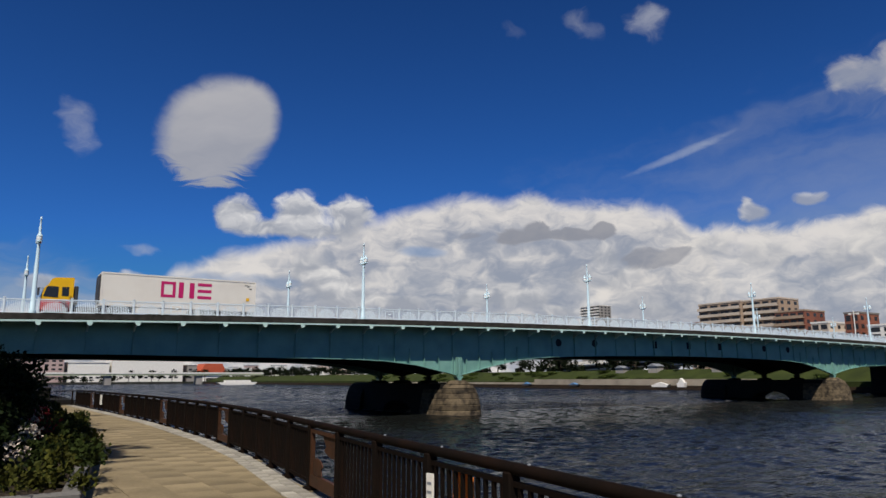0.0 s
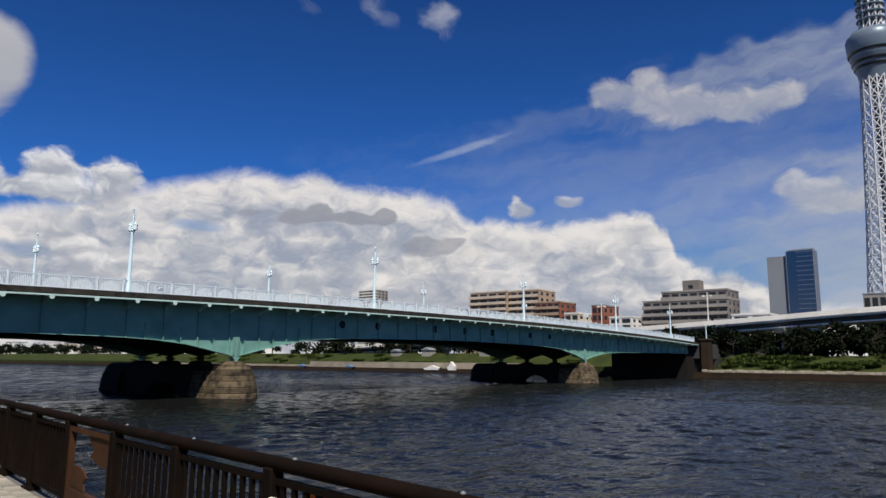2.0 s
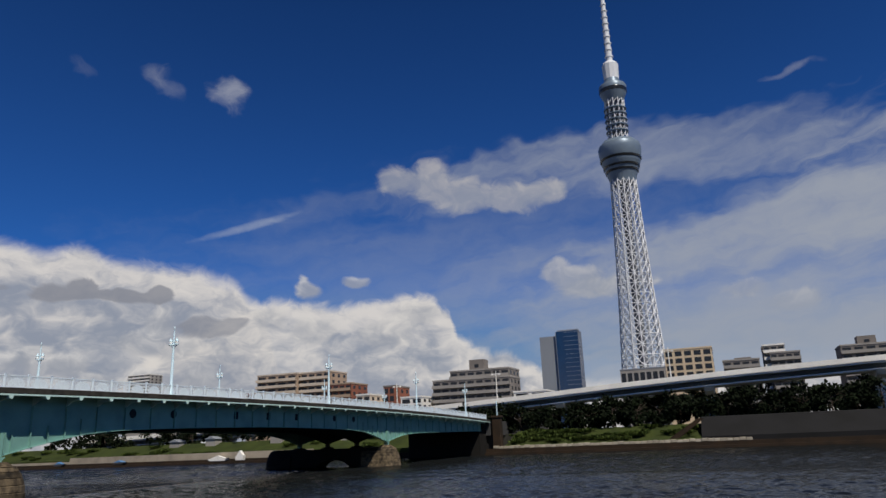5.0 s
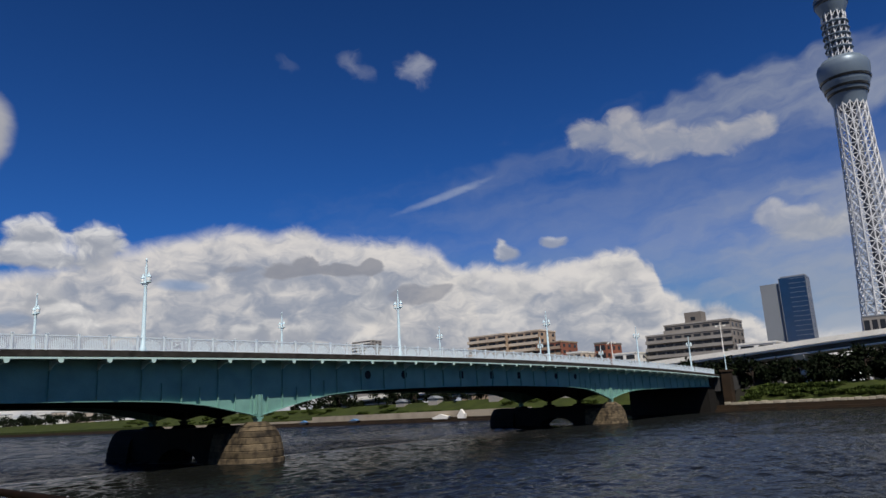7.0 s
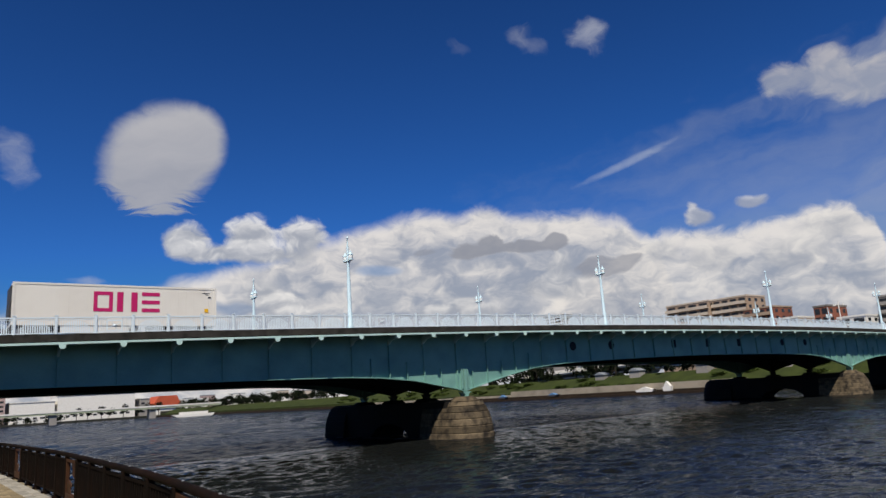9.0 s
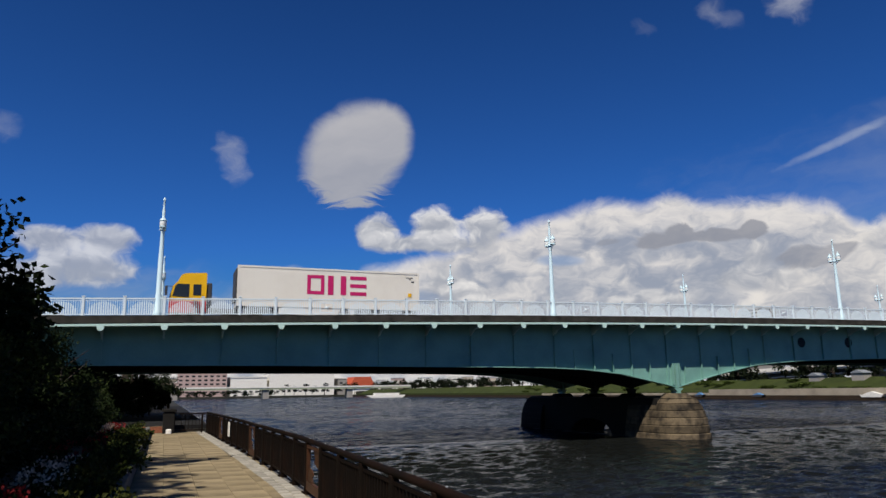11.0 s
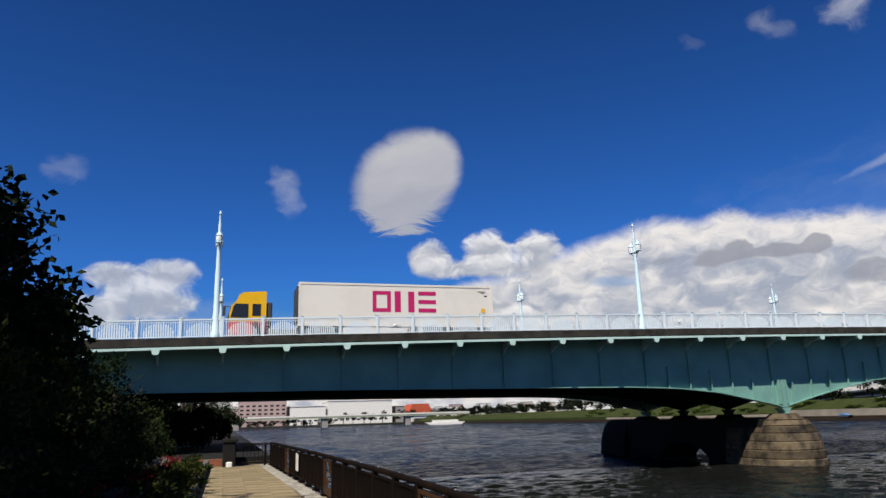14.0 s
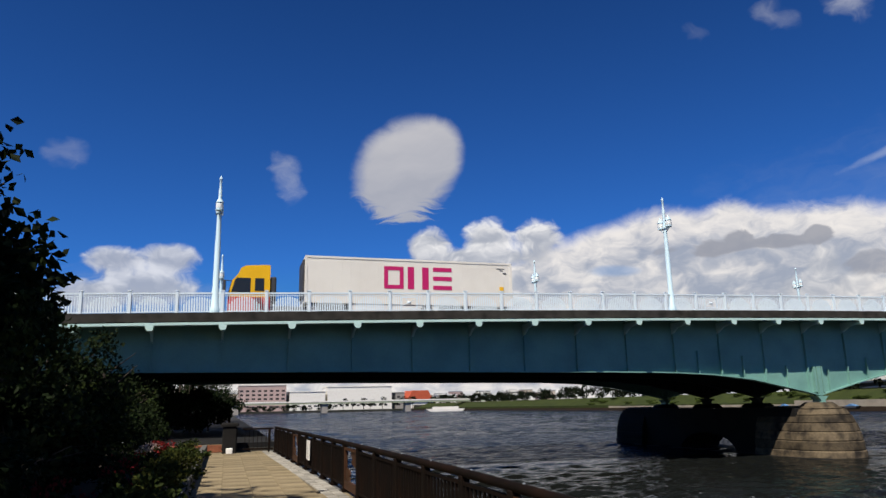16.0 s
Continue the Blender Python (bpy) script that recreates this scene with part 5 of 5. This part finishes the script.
def far_bank():
    rng = random.Random(8)
    wall = thing("river_wall", "brown river wall with a pale stone coping", "river wall", kind="structure")
    part("face", Shape().box(BANK_X, BANK_X + 1.2, -420, 0.0, -3, 1.35), "wall_brown", wall)
    part("ledge", Shape().box(BANK_X - 1.2, BANK_X - 0.01, -420, 560, -3, 0.55), "wall_brown", wall)
    part("upstream_face", Shape().box(BANK_X, BANK_X + 1.2, 17.6, 560, -3, 1.2), "wall_brown", wall)
    block = Shape().box(0, 1.5, 0.02, 1.17, 0, 0.55, 0.08).mesh("coping_stone", "wall_pale")
    for k in range(45):
        part("coping_stone", block, "wall_pale", wall, at=put(BANK_X + 0.1 + rng.uniform(-.08, .08), -1.6 - 1.2 * (k + 1), 1.36 + rng.uniform(-.09, .09), rng.uniform(-3, 3)))
    slope = thing("grass_slope", "grassy bank rising behind the river wall", "grass bank", kind="structure")
    s = Shape()
    prof = [(BANK_X + 1.0, 0.5), (BANK_X + 1.0, 1.9), (BANK_X + 6, 2.8), (BANK_X + 12.5, 5.0), (BANK_X + 12.5, 0.5)]
    s.prism(prof, "y", -46, -4.0)
    part("turf", s, "grass", slope)
    s = Shape()
    s.prism([(BANK_X + 1.0, 0.5), (BANK_X + 1.0, 2.3), (BANK_X + 4.0, 2.4), (BANK_X + 12.4, 5.6), (BANK_X + 12.4, 0.5)], "y", 18.0, 555)
    part("turf", s, "grass", slope)
    pav = thing("concrete_slope", "dark concrete embankment slope", "embankment", kind="structure")
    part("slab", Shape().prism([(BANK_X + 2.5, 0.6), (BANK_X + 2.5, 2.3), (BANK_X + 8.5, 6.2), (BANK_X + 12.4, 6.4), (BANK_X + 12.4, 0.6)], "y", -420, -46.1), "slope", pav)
    part("stair", Shape().prism([(-47.0, 5.9), (-45.6, 5.9), (-39.5, 2.0), (-41.5, 2.0)], "x", BANK_X + 1.9, BANK_X + 2.45), "wall_brown", pav)
    quay = thing("quay_wall", "pale concrete quay wall along the far bank", "quay", kind="structure")
    part("wall", Shape().box(BANK_X + 0.2, BANK_X + 1.1, 46, 128, 1.2, 2.9), "sand", quay)
    part("path", Shape().box(BANK_X + 0.0, BANK_X + 1.1, 128, 230, 1.2, 1.9), "sand", quay)
    tuft = leaf_cloud(random.Random(2), 500, (0, 0, 0.25), (2.2, 2.2, 0.42), 0.5, 0.2, -1.4, 14, 0.5).mesh("tufts", "blade")
    grass = thing("tall_grass", "tall green grass on the far bank", "grass", kind="stuff")
    for k in range(36):
        x = BANK_X + rng.uniform(2.5, 11.5)
        y = rng.uniform(-44, -5)
        part("tufts", tuft, "blade", grass, at=put(x, y, 1.9 + (x - BANK_X - 1) * 0.27, rng.uniform(0, 360)))
    for k in range(46):
        x = BANK_X + rng.uniform(3.5, 11)
        y = rng.uniform(24, 260)
        part("tufts", tuft, "blade", grass, at=put(x, y, 2.3 + max(0, x - BANK_X - 4) * 0.38, rng.uniform(0, 360)))
    # trees under and behind the viaduct
    y = 14.0
    while y > -175:
        h = rng.uniform(6.0, 8.2) + max(0.0, -y - 30) * 0.03
        x = BANK_X + rng.uniform(12.5, 15)
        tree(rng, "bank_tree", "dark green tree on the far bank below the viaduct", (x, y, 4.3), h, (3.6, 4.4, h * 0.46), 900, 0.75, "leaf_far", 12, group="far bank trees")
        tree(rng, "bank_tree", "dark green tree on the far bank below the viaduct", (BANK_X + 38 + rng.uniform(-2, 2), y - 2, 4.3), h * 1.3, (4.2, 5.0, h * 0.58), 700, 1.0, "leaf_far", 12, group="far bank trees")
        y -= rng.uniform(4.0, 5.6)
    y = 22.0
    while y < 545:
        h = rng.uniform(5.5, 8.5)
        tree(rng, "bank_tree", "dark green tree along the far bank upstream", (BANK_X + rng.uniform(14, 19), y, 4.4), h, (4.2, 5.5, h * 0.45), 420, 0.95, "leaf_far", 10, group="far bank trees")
        y += rng.uniform(7, 11)
    # small things along the quay
    for x, y, m, sx, sy, sz, nm, lb in ((0.5, 131, "tarp", 1.2, 3.0, 1.0, "covered_boat", "small boat under a blue cover"), (0.6, 108, "tarp", 1.4, 3.4, 0.9, "covered_boat", "small boat under a blue cover"),
                                        (0.5, 74, "white", 1.2, 5.0, 1.1, "moored_boat", "small white boat at the quay"), (0.5, 67, "white", 1.0, 2.2, 2.0, "moored_boat", "small white boat with a raised bow")):
        b = thing(nm, lb, "boat")
        X = BANK_X - 0.6
        part("hull", Shape().prism([(y - sy / 2, 0.8), (y - sy * 0.62, 0.8 + sz * 0.6), (y + sy * 0.58, 0.8 + sz * 0.5), (y + sy / 2, 0.8)], "x", X - sx / 2, X + sx / 2), "white" if m == "white" else "chassis", b)
        part("cover", Shape().prism([(y - sy * 0.5, 0.8 + sz * 0.6), (y, 0.8 + sz * 1.2), (y + sy * 0.45, 0.8 + sz * 0.52)], "x", X - sx * 0.45, X + sx * 0.45), m, b)
    for y, h in ((62, 3.0), (84, 2.6), (97, 2.2), (40, 2.6)):
        hut = thing("park_hut", "small pale park hut among the trees", "hut")
        part("wall", Shape().box(BANK_X + 10, BANK_X + 12.8, y, y + 3.4, 4.6, 4.0 + h), "grey_light", hut)
        part("roof", Shape().prism([(y - 0.3, 4.0 + h), (y + 3.7, 4.0 + h), (y + 1.7, 4.8 + h)], "x", BANK_X + 9.7, BANK_X + 13), "grey_metal", hut)


far_bank()


def viaduct():
    hw = thing("elevated_highway", "pale concrete elevated highway along the far bank", "viaduct")

    def top(y):
        return float(np.interp(-y, (-160, -60, -20, 3, 26, 52, 82, 130, 420), (8.0, 11.0, 12.8, 14.0, 15.4, 16.7, 17.8, 19.0, 21.0)))
    ys = [150 - 8 * i for i in range(72)]

    def run(x0, x1, lo, hi):
        s, v, f = Shape(), [], []
        for y in ys:
            v += [(x0, y, top(y) + lo), (x1, y, top(y) + lo), (x1, y, top(y) + hi), (x0, y, top(y) + hi)]
        for i in range(len(ys) - 1):
            k = 4 * i
            f += [(k + j, k + (j + 1) % 4, k + 4 + (j + 1) % 4, k + 4 + j) for j in range(4)]
        return s.add(v, f)
    part("parapet", run(138.6, 138.9, -1.15, 0.0), "highway", hw)
    part("deck", run(138.9, 152, -1.6, -1.1), "highway", hw)
    # set-back girder, the overhang's shade put into its colour
    part("girder", run(141.2, 150, -2.7, -1.6), "highway_shaded", hw)
    part("lower_flange", run(140.0, 150.4, -3.05, -2.7), "highway", hw)
    for y in (96, 60, 24, -12.3, -48.2, -84, -120, -156, -192):
        z = top(y) - 3.06
        part("pier_cap", Shape().prism([(139.0, z), (151.0, z), (149.4, z - 1.0), (147.2, z - 1.7), (142.8, z - 1.7), (140.2, z - 1.0)], "y", y - 1.1, y + 1.1), "highway", hw)
        part("pier_column", Shape().lathe([(1.15, 3.8), (1.15, z - 1.7)], 145, y, 12), "highway", hw, smooth=True)
    mast = Shape().lathe([(0.16, 0), (0.12, 6.0), (0.1, 8.2)], n=8).box(-0.06, 0.06, -1.0, 1.0, 7.4, 7.5).box(-0.2, 0.2, -1.2, -0.7, 7.2, 7.6).box(-0.2, 0.2, 0.7, 1.2, 7.2, 7.6).mesh("mast", "white")
    for y in (33, 4, -40, -95):
        m = thing("highway_mast", "slim white light mast on the elevated highway", "light mast", "highway masts")
        part("pole", mast, "white", m, at=put(139.3, y, top(y) - 1.1))


viaduct()

# ---- city behind ----


def apartment(label, x, y0, y1, z1, floors, wall, trim, depth=16.0, z0=4.4, bays=5, steps=(), side=0, balcony=True):
    """A block whose long face looks to the river (-X): storeys of balconies, windows, a roof."""
    b = thing("apartment_building", label, "building", "far buildings")
    part("wall", Shape().box(x, x + depth, y0, y1, z0, z1), wall, b)
    part("roof_parapet", Shape().box(x - 0.2, x + depth + 0.2, y0 - 0.2, y1 + 0.2, z1 + 0.004, z1 + 0.7), trim, b)
    h = (z1 - z0) / floors
    w = (y1 - y0) / bays
    win = Shape().box(-0.06, 0.10, -w * 0.36, w * 0.36, h * 0.12, h * 0.80).mesh("window", "window")
    slab = Shape().box(-1.5, -0.01, y0, y1, -0.12, 0.12).box(-1.5, -1.3, y0, y1, 0.12, h * 0.40).mesh("balcony", trim)
    low = max(0, floors - 8)
    for k in range(low, floors):
        z = z0 + h * k
        for j in range(bays):
            part("window", win, "window", b, at=put(x, y0 + w * (j + 0.5), z))
        if balcony:
            part("balcony", slab, trim, b, at=put(x, 0, z))
        dw = depth / 3
        for j in range(3):
            yy = y1 if side > 0 else y0
            part("side_window", Shape().box(x + dw * j + dw * 0.3, x + dw * j + dw * 0.7, yy - 0.05, yy + 0.05, z + h * 0.25, z + h * 0.75), "window", b)
    for (sy0, sy1, sz) in steps:
        st = part("roof_house", Shape().box(x + 2, x + 8, sy0, sy1, z1 + 0.01, z1 + sz), wall, b)
        part("opening", Shape().box(x + 1.95, x + 2.2, (sy0 + sy1) / 2 - 1, (sy0 + sy1) / 2 + 1, z1 + sz * 0.3, z1 + sz * 0.6), "window", st)
    return b


def city():
    apartment("tan apartment block with stepped cream balconies", 260, 146, 169.5, 38.6, 11, "tan", "tan_light", bays=4)
    apartment("tan apartment block with cream balconies", 263, 128.5, 145.8, 38.6, 11, "tan", "tan_light", bays=4)
    apartment("red-brown tiled apartment block", 258, 114, 127.8, 31.5, 9, "rust", "tan", bays=4)
    apartment("low orange-brown block beside the apartments", 262, 171, 177, 30.0, 8, "tan", "rust", bays=2, balcony=False)
    apartment("grey-brown apartment block with long balconies", 260, 36.2, 72.9, 29.5, 8, "grey_tile", "grey_light", bays=9)
    apartment("grey-brown set-back top storey", 262, 37, 65, 33.4, 9, "grey_tile", "grey_light", bays=7, steps=((49.2, 56.3, 5.2),))
    apartment("beige apartment block with brown windows", 300, -47, -26.3, 39.4, 11, "beige", "beige", bays=5, balcony=False)
    apartment("dark grey low block with a pale top", 300, -66, -51, 32.6, 9, "grey_tile", "grey_light", bays=4, steps=((-63, -56, 1.5),))
    apartment("dark grey stepped apartment block", 300, -82.5, -70.5, 34.6, 10, "grey_tile", "grey_light", bays=4)
    apartment("dark grey stepped tower block", 303, -77, -68.2, 38.4, 11, "grey_tile", "white", bays=3)
    apartment("dark block with pale roof houses", 300, -125, -98, 35.4, 10, "grey_tile", "grey_light", bays=6, steps=((-112, -105, 4.0),))
    apartment("pale distant apartment tower", 500, 475, 504, 78, 24, "grey_light", "white", bays=4)
    for y0, y1, z, wl, lb in ((99.8, 107.0, 25.0, "tan_light", "small cream building behind the viaduct"), (87.5, 93.0, 28.0, "rust", "slim dark brown building behind the viaduct"),
                              (74.0, 84.5, 22.5, "white", "low white building behind the viaduct"), (18, 32, 21.8, "white", "low white building with a flat roof"), (94, 99, 20.5, "white", "low white house among taller blocks")):
        apartment(lb, 250, y0, y1, z, 7, wl, "white" if wl != "rust" else "grey_tile", bays=2, balcony=False)
    for y0, y1, z in ((-12, 10, 9.0), (16, 40, 9.5), (-70, -50, 9.5), (-100, -88, 10)):
        apartment("low white building under the viaduct", 172, y0, y1, z, 2, "white", "grey_light", bays=4, balcony=False, depth=10)
    apartment("long low hall below the tower", 420, -20, 11, 42.0, 4, "grey_light", "grey_metal", bays=8, balcony=False, depth=20)
    # glass office tower
    t = thing("glass_office_tower", "tall office tower with grey side and blue glass front", "building", "far buildings")
    x, y0, y1, z1 = 592, 68.5, 89.5, 95.5
    part("core", Shape().box(x, x + 14, y0, y1, 4.4, z1), "blue_glass", t)
    part("side_slab", Shape().box(x + 2, x + 14, y1 + 0.02, y1 + 15.5, 4.4, z1 - 3.5), "grey_metal", t)
    part("crown", Shape().box(x + 3, x + 12, y0 + 1, y1 - 1, z1 + 0.01, z1 + 1.6), "grey_metal", t)
    floors = Shape()
    for k in range(8, 24):
        z = 4.4 + 3.9 * k
        floors.box(x - 0.12, x - 0.01, y0, y1 - 7.6, z, z + 0.25)
    tagged(part("floor_band_stack", floors, "grey_metal", t), kind="stuff")
    mull = Shape().box(-0.35, -0.01, -0.2, 0.2, 30, z1).mesh("mullion", "grey_metal")
    for k in (0, 7):
        part("mullion", mull, "grey_metal", t, at=put(x, y0 + 0.2 + (y1 - y0 - 0.4) * k / 7, 0))
    panel = Shape().box(x - 0.3, x - 0.02, y1 - 7.5, y1 - 0.4, 36, 90)
    part("bay_front", panel, "blue_glass", t)


city()


def broadcast_tower():
    t = thing("broadcast_tower", "very tall white lattice broadcasting tower with two round decks", "tower")
    cx, cy = 825.0, 39.0

    def radius(z):
        return float(np.interp(z, (0, 70, 140, 220, 312), (31.0, 26.5, 22.5, 19.0, 16.0)))
    lattice = Shape()
    n = 14
    levels = [4.4 + 12.3 * i for i in range(26)]

    def ring_pt(i, z, k=1.0):
        a = 2 * math.pi * (i + 0.3) / n
        return (cx + radius(z) * k * math.cos(a), cy + radius(z) * k * math.sin(a), z)
    for z0, z1 in zip(levels[:-1], levels[1:]):
        zm = (z0 + z1) / 2
        for i in range(n):
            lattice.tube(ring_pt(i, z0), ring_pt(i, z1), 0.78, n=5, caps=False)
            lattice.tube(ring_pt(i, z0), ring_pt(i + 0.5, zm), 0.62, n=4, caps=False)
            lattice.tube(ring_pt(i + 1, z0), ring_pt(i + 0.5, zm), 0.50, n=4, caps=False)
            lattice.tube(ring_pt(i + 0.5, zm), ring_pt(i, z1), 0.50, n=4, caps=False)
            lattice.tube(ring_pt(i + 0.5, zm), ring_pt(i + 1, z1), 0.50, n=4, caps=False)
            lattice.tube(ring_pt(i, z1), ring_pt(i + 1, z1), 0.6, n=4, caps=False)
    tagged(part("lattice", lattice, "tower", t), kind="stuff")
    part("core", Shape().lathe([(5.5, 4.4), (5.0, 312)], cx, cy, 12), "tower_core", t)
    part("lower_deck", Shape().lathe([(16.0, 309), (17.5, 316), (23.5, 334), (24.5, 336), (24.5, 339), (25.6, 341), (26.8, 352), (27.0, 356), (25.5, 360), (23.5, 361), (21.0, 365), (14.0, 367)], cx, cy, 40), "tower_pod", t, smooth=True)
    for z, r in ((322, 19.9), (328, 21.9), (338, 25.1)):
        part("window_band", Shape().lathe([(r - 0.2, z), (r + 0.5, z + 0.4), (r + 1.2, z + 2.6), (r - 0.1, z + 3.0)], cx, cy, 40), "window", t, smooth=True)
    upper = Shape()
    for k in range(12):
        a = 2 * math.pi * k / 12
        p, q = (math.cos(a), math.sin(a)), (math.cos(a + 0.52), math.sin(a + 0.52))
        for z0 in range(366, 428, 10):
            upper.tube((cx + 12.5 * p[0], cy + 12.5 * p[1], z0), (cx + 12 * p[0], cy + 12 * p[1], z0 + 10), 0.8, n=5, caps=False)
            upper.tube((cx + 12.5 * p[0], cy + 12.5 * p[1], z0), (cx + 12 * q[0], cy + 12 * q[1], z0 + 10), 0.5, n=4, caps=False)
    tagged(part("upper_lattice", upper, "tower", t), kind="stuff")
    part("upper_core", Shape().lathe([(8, 366), (8, 430)], cx, cy, 12), "tower_core", t)
    for z in (378, 386, 394, 402, 410):
        part("antenna_ring", Shape().lathe([(13.4, z), (14.4, z + 0.5), (14.4, z + 1.6), (13.4, z + 2.0)], cx, cy, 18), "tower_pod", t)
    part("upper_deck", Shape().lathe([(12.0, 422), (14.0, 427), (16.6, 433), (17.8, 438), (17.8, 443), (16.4, 446), (11.0, 448), (9.5, 455)], cx, cy, 32), "tower_pod", t, smooth=True)
    part("deck_window", Shape().lathe([(17.2, 434.0), (18.0, 436.5), (18.0, 438.5), (17.2, 440)], cx, cy, 32), "window", t, smooth=True)
    part("antenna_base", Shape().lathe([(9.5, 452), (10.2, 466), (10.8, 476), (8.6, 479), (5.0, 482)], cx, cy, 12), "tower", t, "white antenna base")
    prof, z = [], 480.0
    while z < 600:
        r = 4.4 - (z - 480) * 0.018
        prof += [(r, z), (r, z + 7.5), (r + 0.9, z + 7.8), (r + 0.9, z + 9.6), (r, z + 9.9)]
        z += 10.0
    part("antenna_mast", Shape().lathe(prof + [(1.2, 602), (1.0, 624)], cx, cy, 12), "tower", t, "white ringed antenna mast")


broadcast_tower()


def upstream():
    rng = random.Random(21)
    b = thing("footbridge", "long low pale bridge across the river upstream", "bridge")
    y = 450
    part("deck", Shape().box(-120, 150, y, y + 8, 6.2, 7.3), "far_green", b)
    part("railing", Shape().box(-120, 150, y - 0.3, y - 0.1, 7.3, 8.2), "highway", b)
    for x in (-30, 28, 86):
        part("pier", Shape().box(x - 2, x + 2, y + 1, y + 7, -2, 6.2), "grey_light", b)
    boat = thing("white_barge", "long white boat moored upstream", "boat")
    part("hull", Shape().prism([(82, 0.0), (79, 1.6), (104, 1.6), (102, 0.0)], "y", 380, 384), "white", boat)
    part("cabin", Shape().box(84, 100, 380.5, 383.5, 1.61, 2.9), "white", boat)
    for x0, x1, z, wl, lb in ((-26, 14, 23.5, "far_pink", "pinkish office block far upstream"), (17, 48, 17.5, "white", "white low hall far upstream"), (50, 108, 21.5, "white", "white stepped hall far upstream"), (112, 120, 16.0, "grey_light", "pale grey hall far upstream"),
                              (146, 170, 13, "white", "white hall far upstream"), (190, 250, 12.5, "white", "white low buildings far upstream"), (-120, -40, 16, "grey_light", "grey blocks far upstream")):
        h = thing("far_hall", lb, "building", "upstream buildings")
        part("wall", Shape().box(x0, x1, 600, 640, 1.5, z), wl, h)
        part("roof", Shape().box(x0 - 0.5, x1 + 0.5, 599.5, 640.5, z + 0.01, z + 0.7), "highway", h)
        win = Shape().box(-1.4, 1.4, -0.06, 0.1, 0, 1.5).mesh("window", "window")
        for r in range(int((z - 4) // 3.4) if wl != "white" else 1):
            for k in range(int((x1 - x0) // 5)):
                part("window", win, "window", h, at=put(x0 + 2.5 + 5 * k, 600, 4.5 + 3.4 * r))
    for k in range(34):
        x0 = -70 + 11 * k + rng.uniform(-3, 3)
        w, z = rng.uniform(7, 15), rng.uniform(10, 19)
        yy = rng.uniform(655, 720)
        h = thing("far_house", "small pale city building far upstream", "building", "upstream buildings")
        part("wall", Shape().box(x0, x0 + w, yy, yy + 12, 1.5, z), rng.choice(("white", "grey_light", "far_pink", "sand", "tan_light")), h)
        part("roof", Shape().box(x0 - 0.3, x0 + w + 0.3, yy - 0.3, yy + 12.3, z + 0.01, z + 0.5), rng.choice(("highway", "grey_metal")), h)
        for r in range(int((z - 5) // 3.3)):
            part("ribbon_window", Shape().box(x0 + 0.8, x0 + w - 0.8, yy - 0.06, yy + 0.1, 5.2 + 3.3 * r, 6.5 + 3.3 * r), "window", h)
    red = thing("red_roofed_house", "house with an orange-red roof far upstream", "building", "upstream buildings")
    part("wall", Shape().box(122, 142, 600, 630, 1.5, 9), "white", red)
    part("roof", Shape().prism([(122, 9.01), (146, 9.01), (142, 17.5), (127, 17.5)], "y", 598, 632), "red_roof", red)
    x = 120
    while x > -140:
        h = rng.uniform(4.0, 6.5)
        tree(rng, "upstream_tree", "small dark tree on the far shore upstream", (x, 566 + rng.uniform(0, 12), 1.5), h * (1.7 if x > 60 else 1), (5, 4, h * 0.5), 260, 1.1, "leaf_far", 9, group="upstream trees")
        x -= rng.uniform(6, 13)


upstream()

# ---- paving pieces ----


def paving():
    rng = random.Random(3)
    floor = bpy.data.objects["pavement"]
    slab = Shape().box(-0.2975, 0.2975, -0.447, 0.447, -0.05, 0.0, 0.004).mesh("paver", "paver")
    for col in range(5):
        x = -36.23 + 0.6 * col
        for row in range(66):
            y = -63.5 + 0.9 * row + (0.45 if col % 2 else 0)
            if y < -6.0 and x < fence_x(y) - 0.25:
                part("paver", slab, "paver", floor, at=put(x, y, WALK_Z - 0.012 + rng.uniform(-0.004, 0.004), rng.uniform(-0.3, 0.3)))
    rest = Shape()
    for col in range(6):
        x = -36.83 - 0.6 * col
        for row in range(40):
            y = -70 + 0.9 * row + (0.45 if col % 2 else 0)
            if y < -36.5:
                rest.box(x - 0.296, x + 0.296, y - 0.446, y + 0.446, WALK_Z - 0.05, WALK_Z)
    tagged(part("open_paving", rest, "paver", floor), kind="stuff")
    stone = Shape().box(-0.095, 0.095, -0.19, 0.19, -0.05, 0.0, 0.014).mesh("edge_stone", "edge")
    for col in range(2):
        for row in range(142):
            y = -62.5 + 0.4 * row + (0.2 if col else 0)
            if y < -6.2:
                part("edge_stone", stone, "edge", floor, at=put(fence_x(y) - 0.17 - 0.2 * col, y, WALK_Z + rng.uniform(0.0, 0.006), fence_turn(y) + rng.uniform(-1, 1)))


paving()
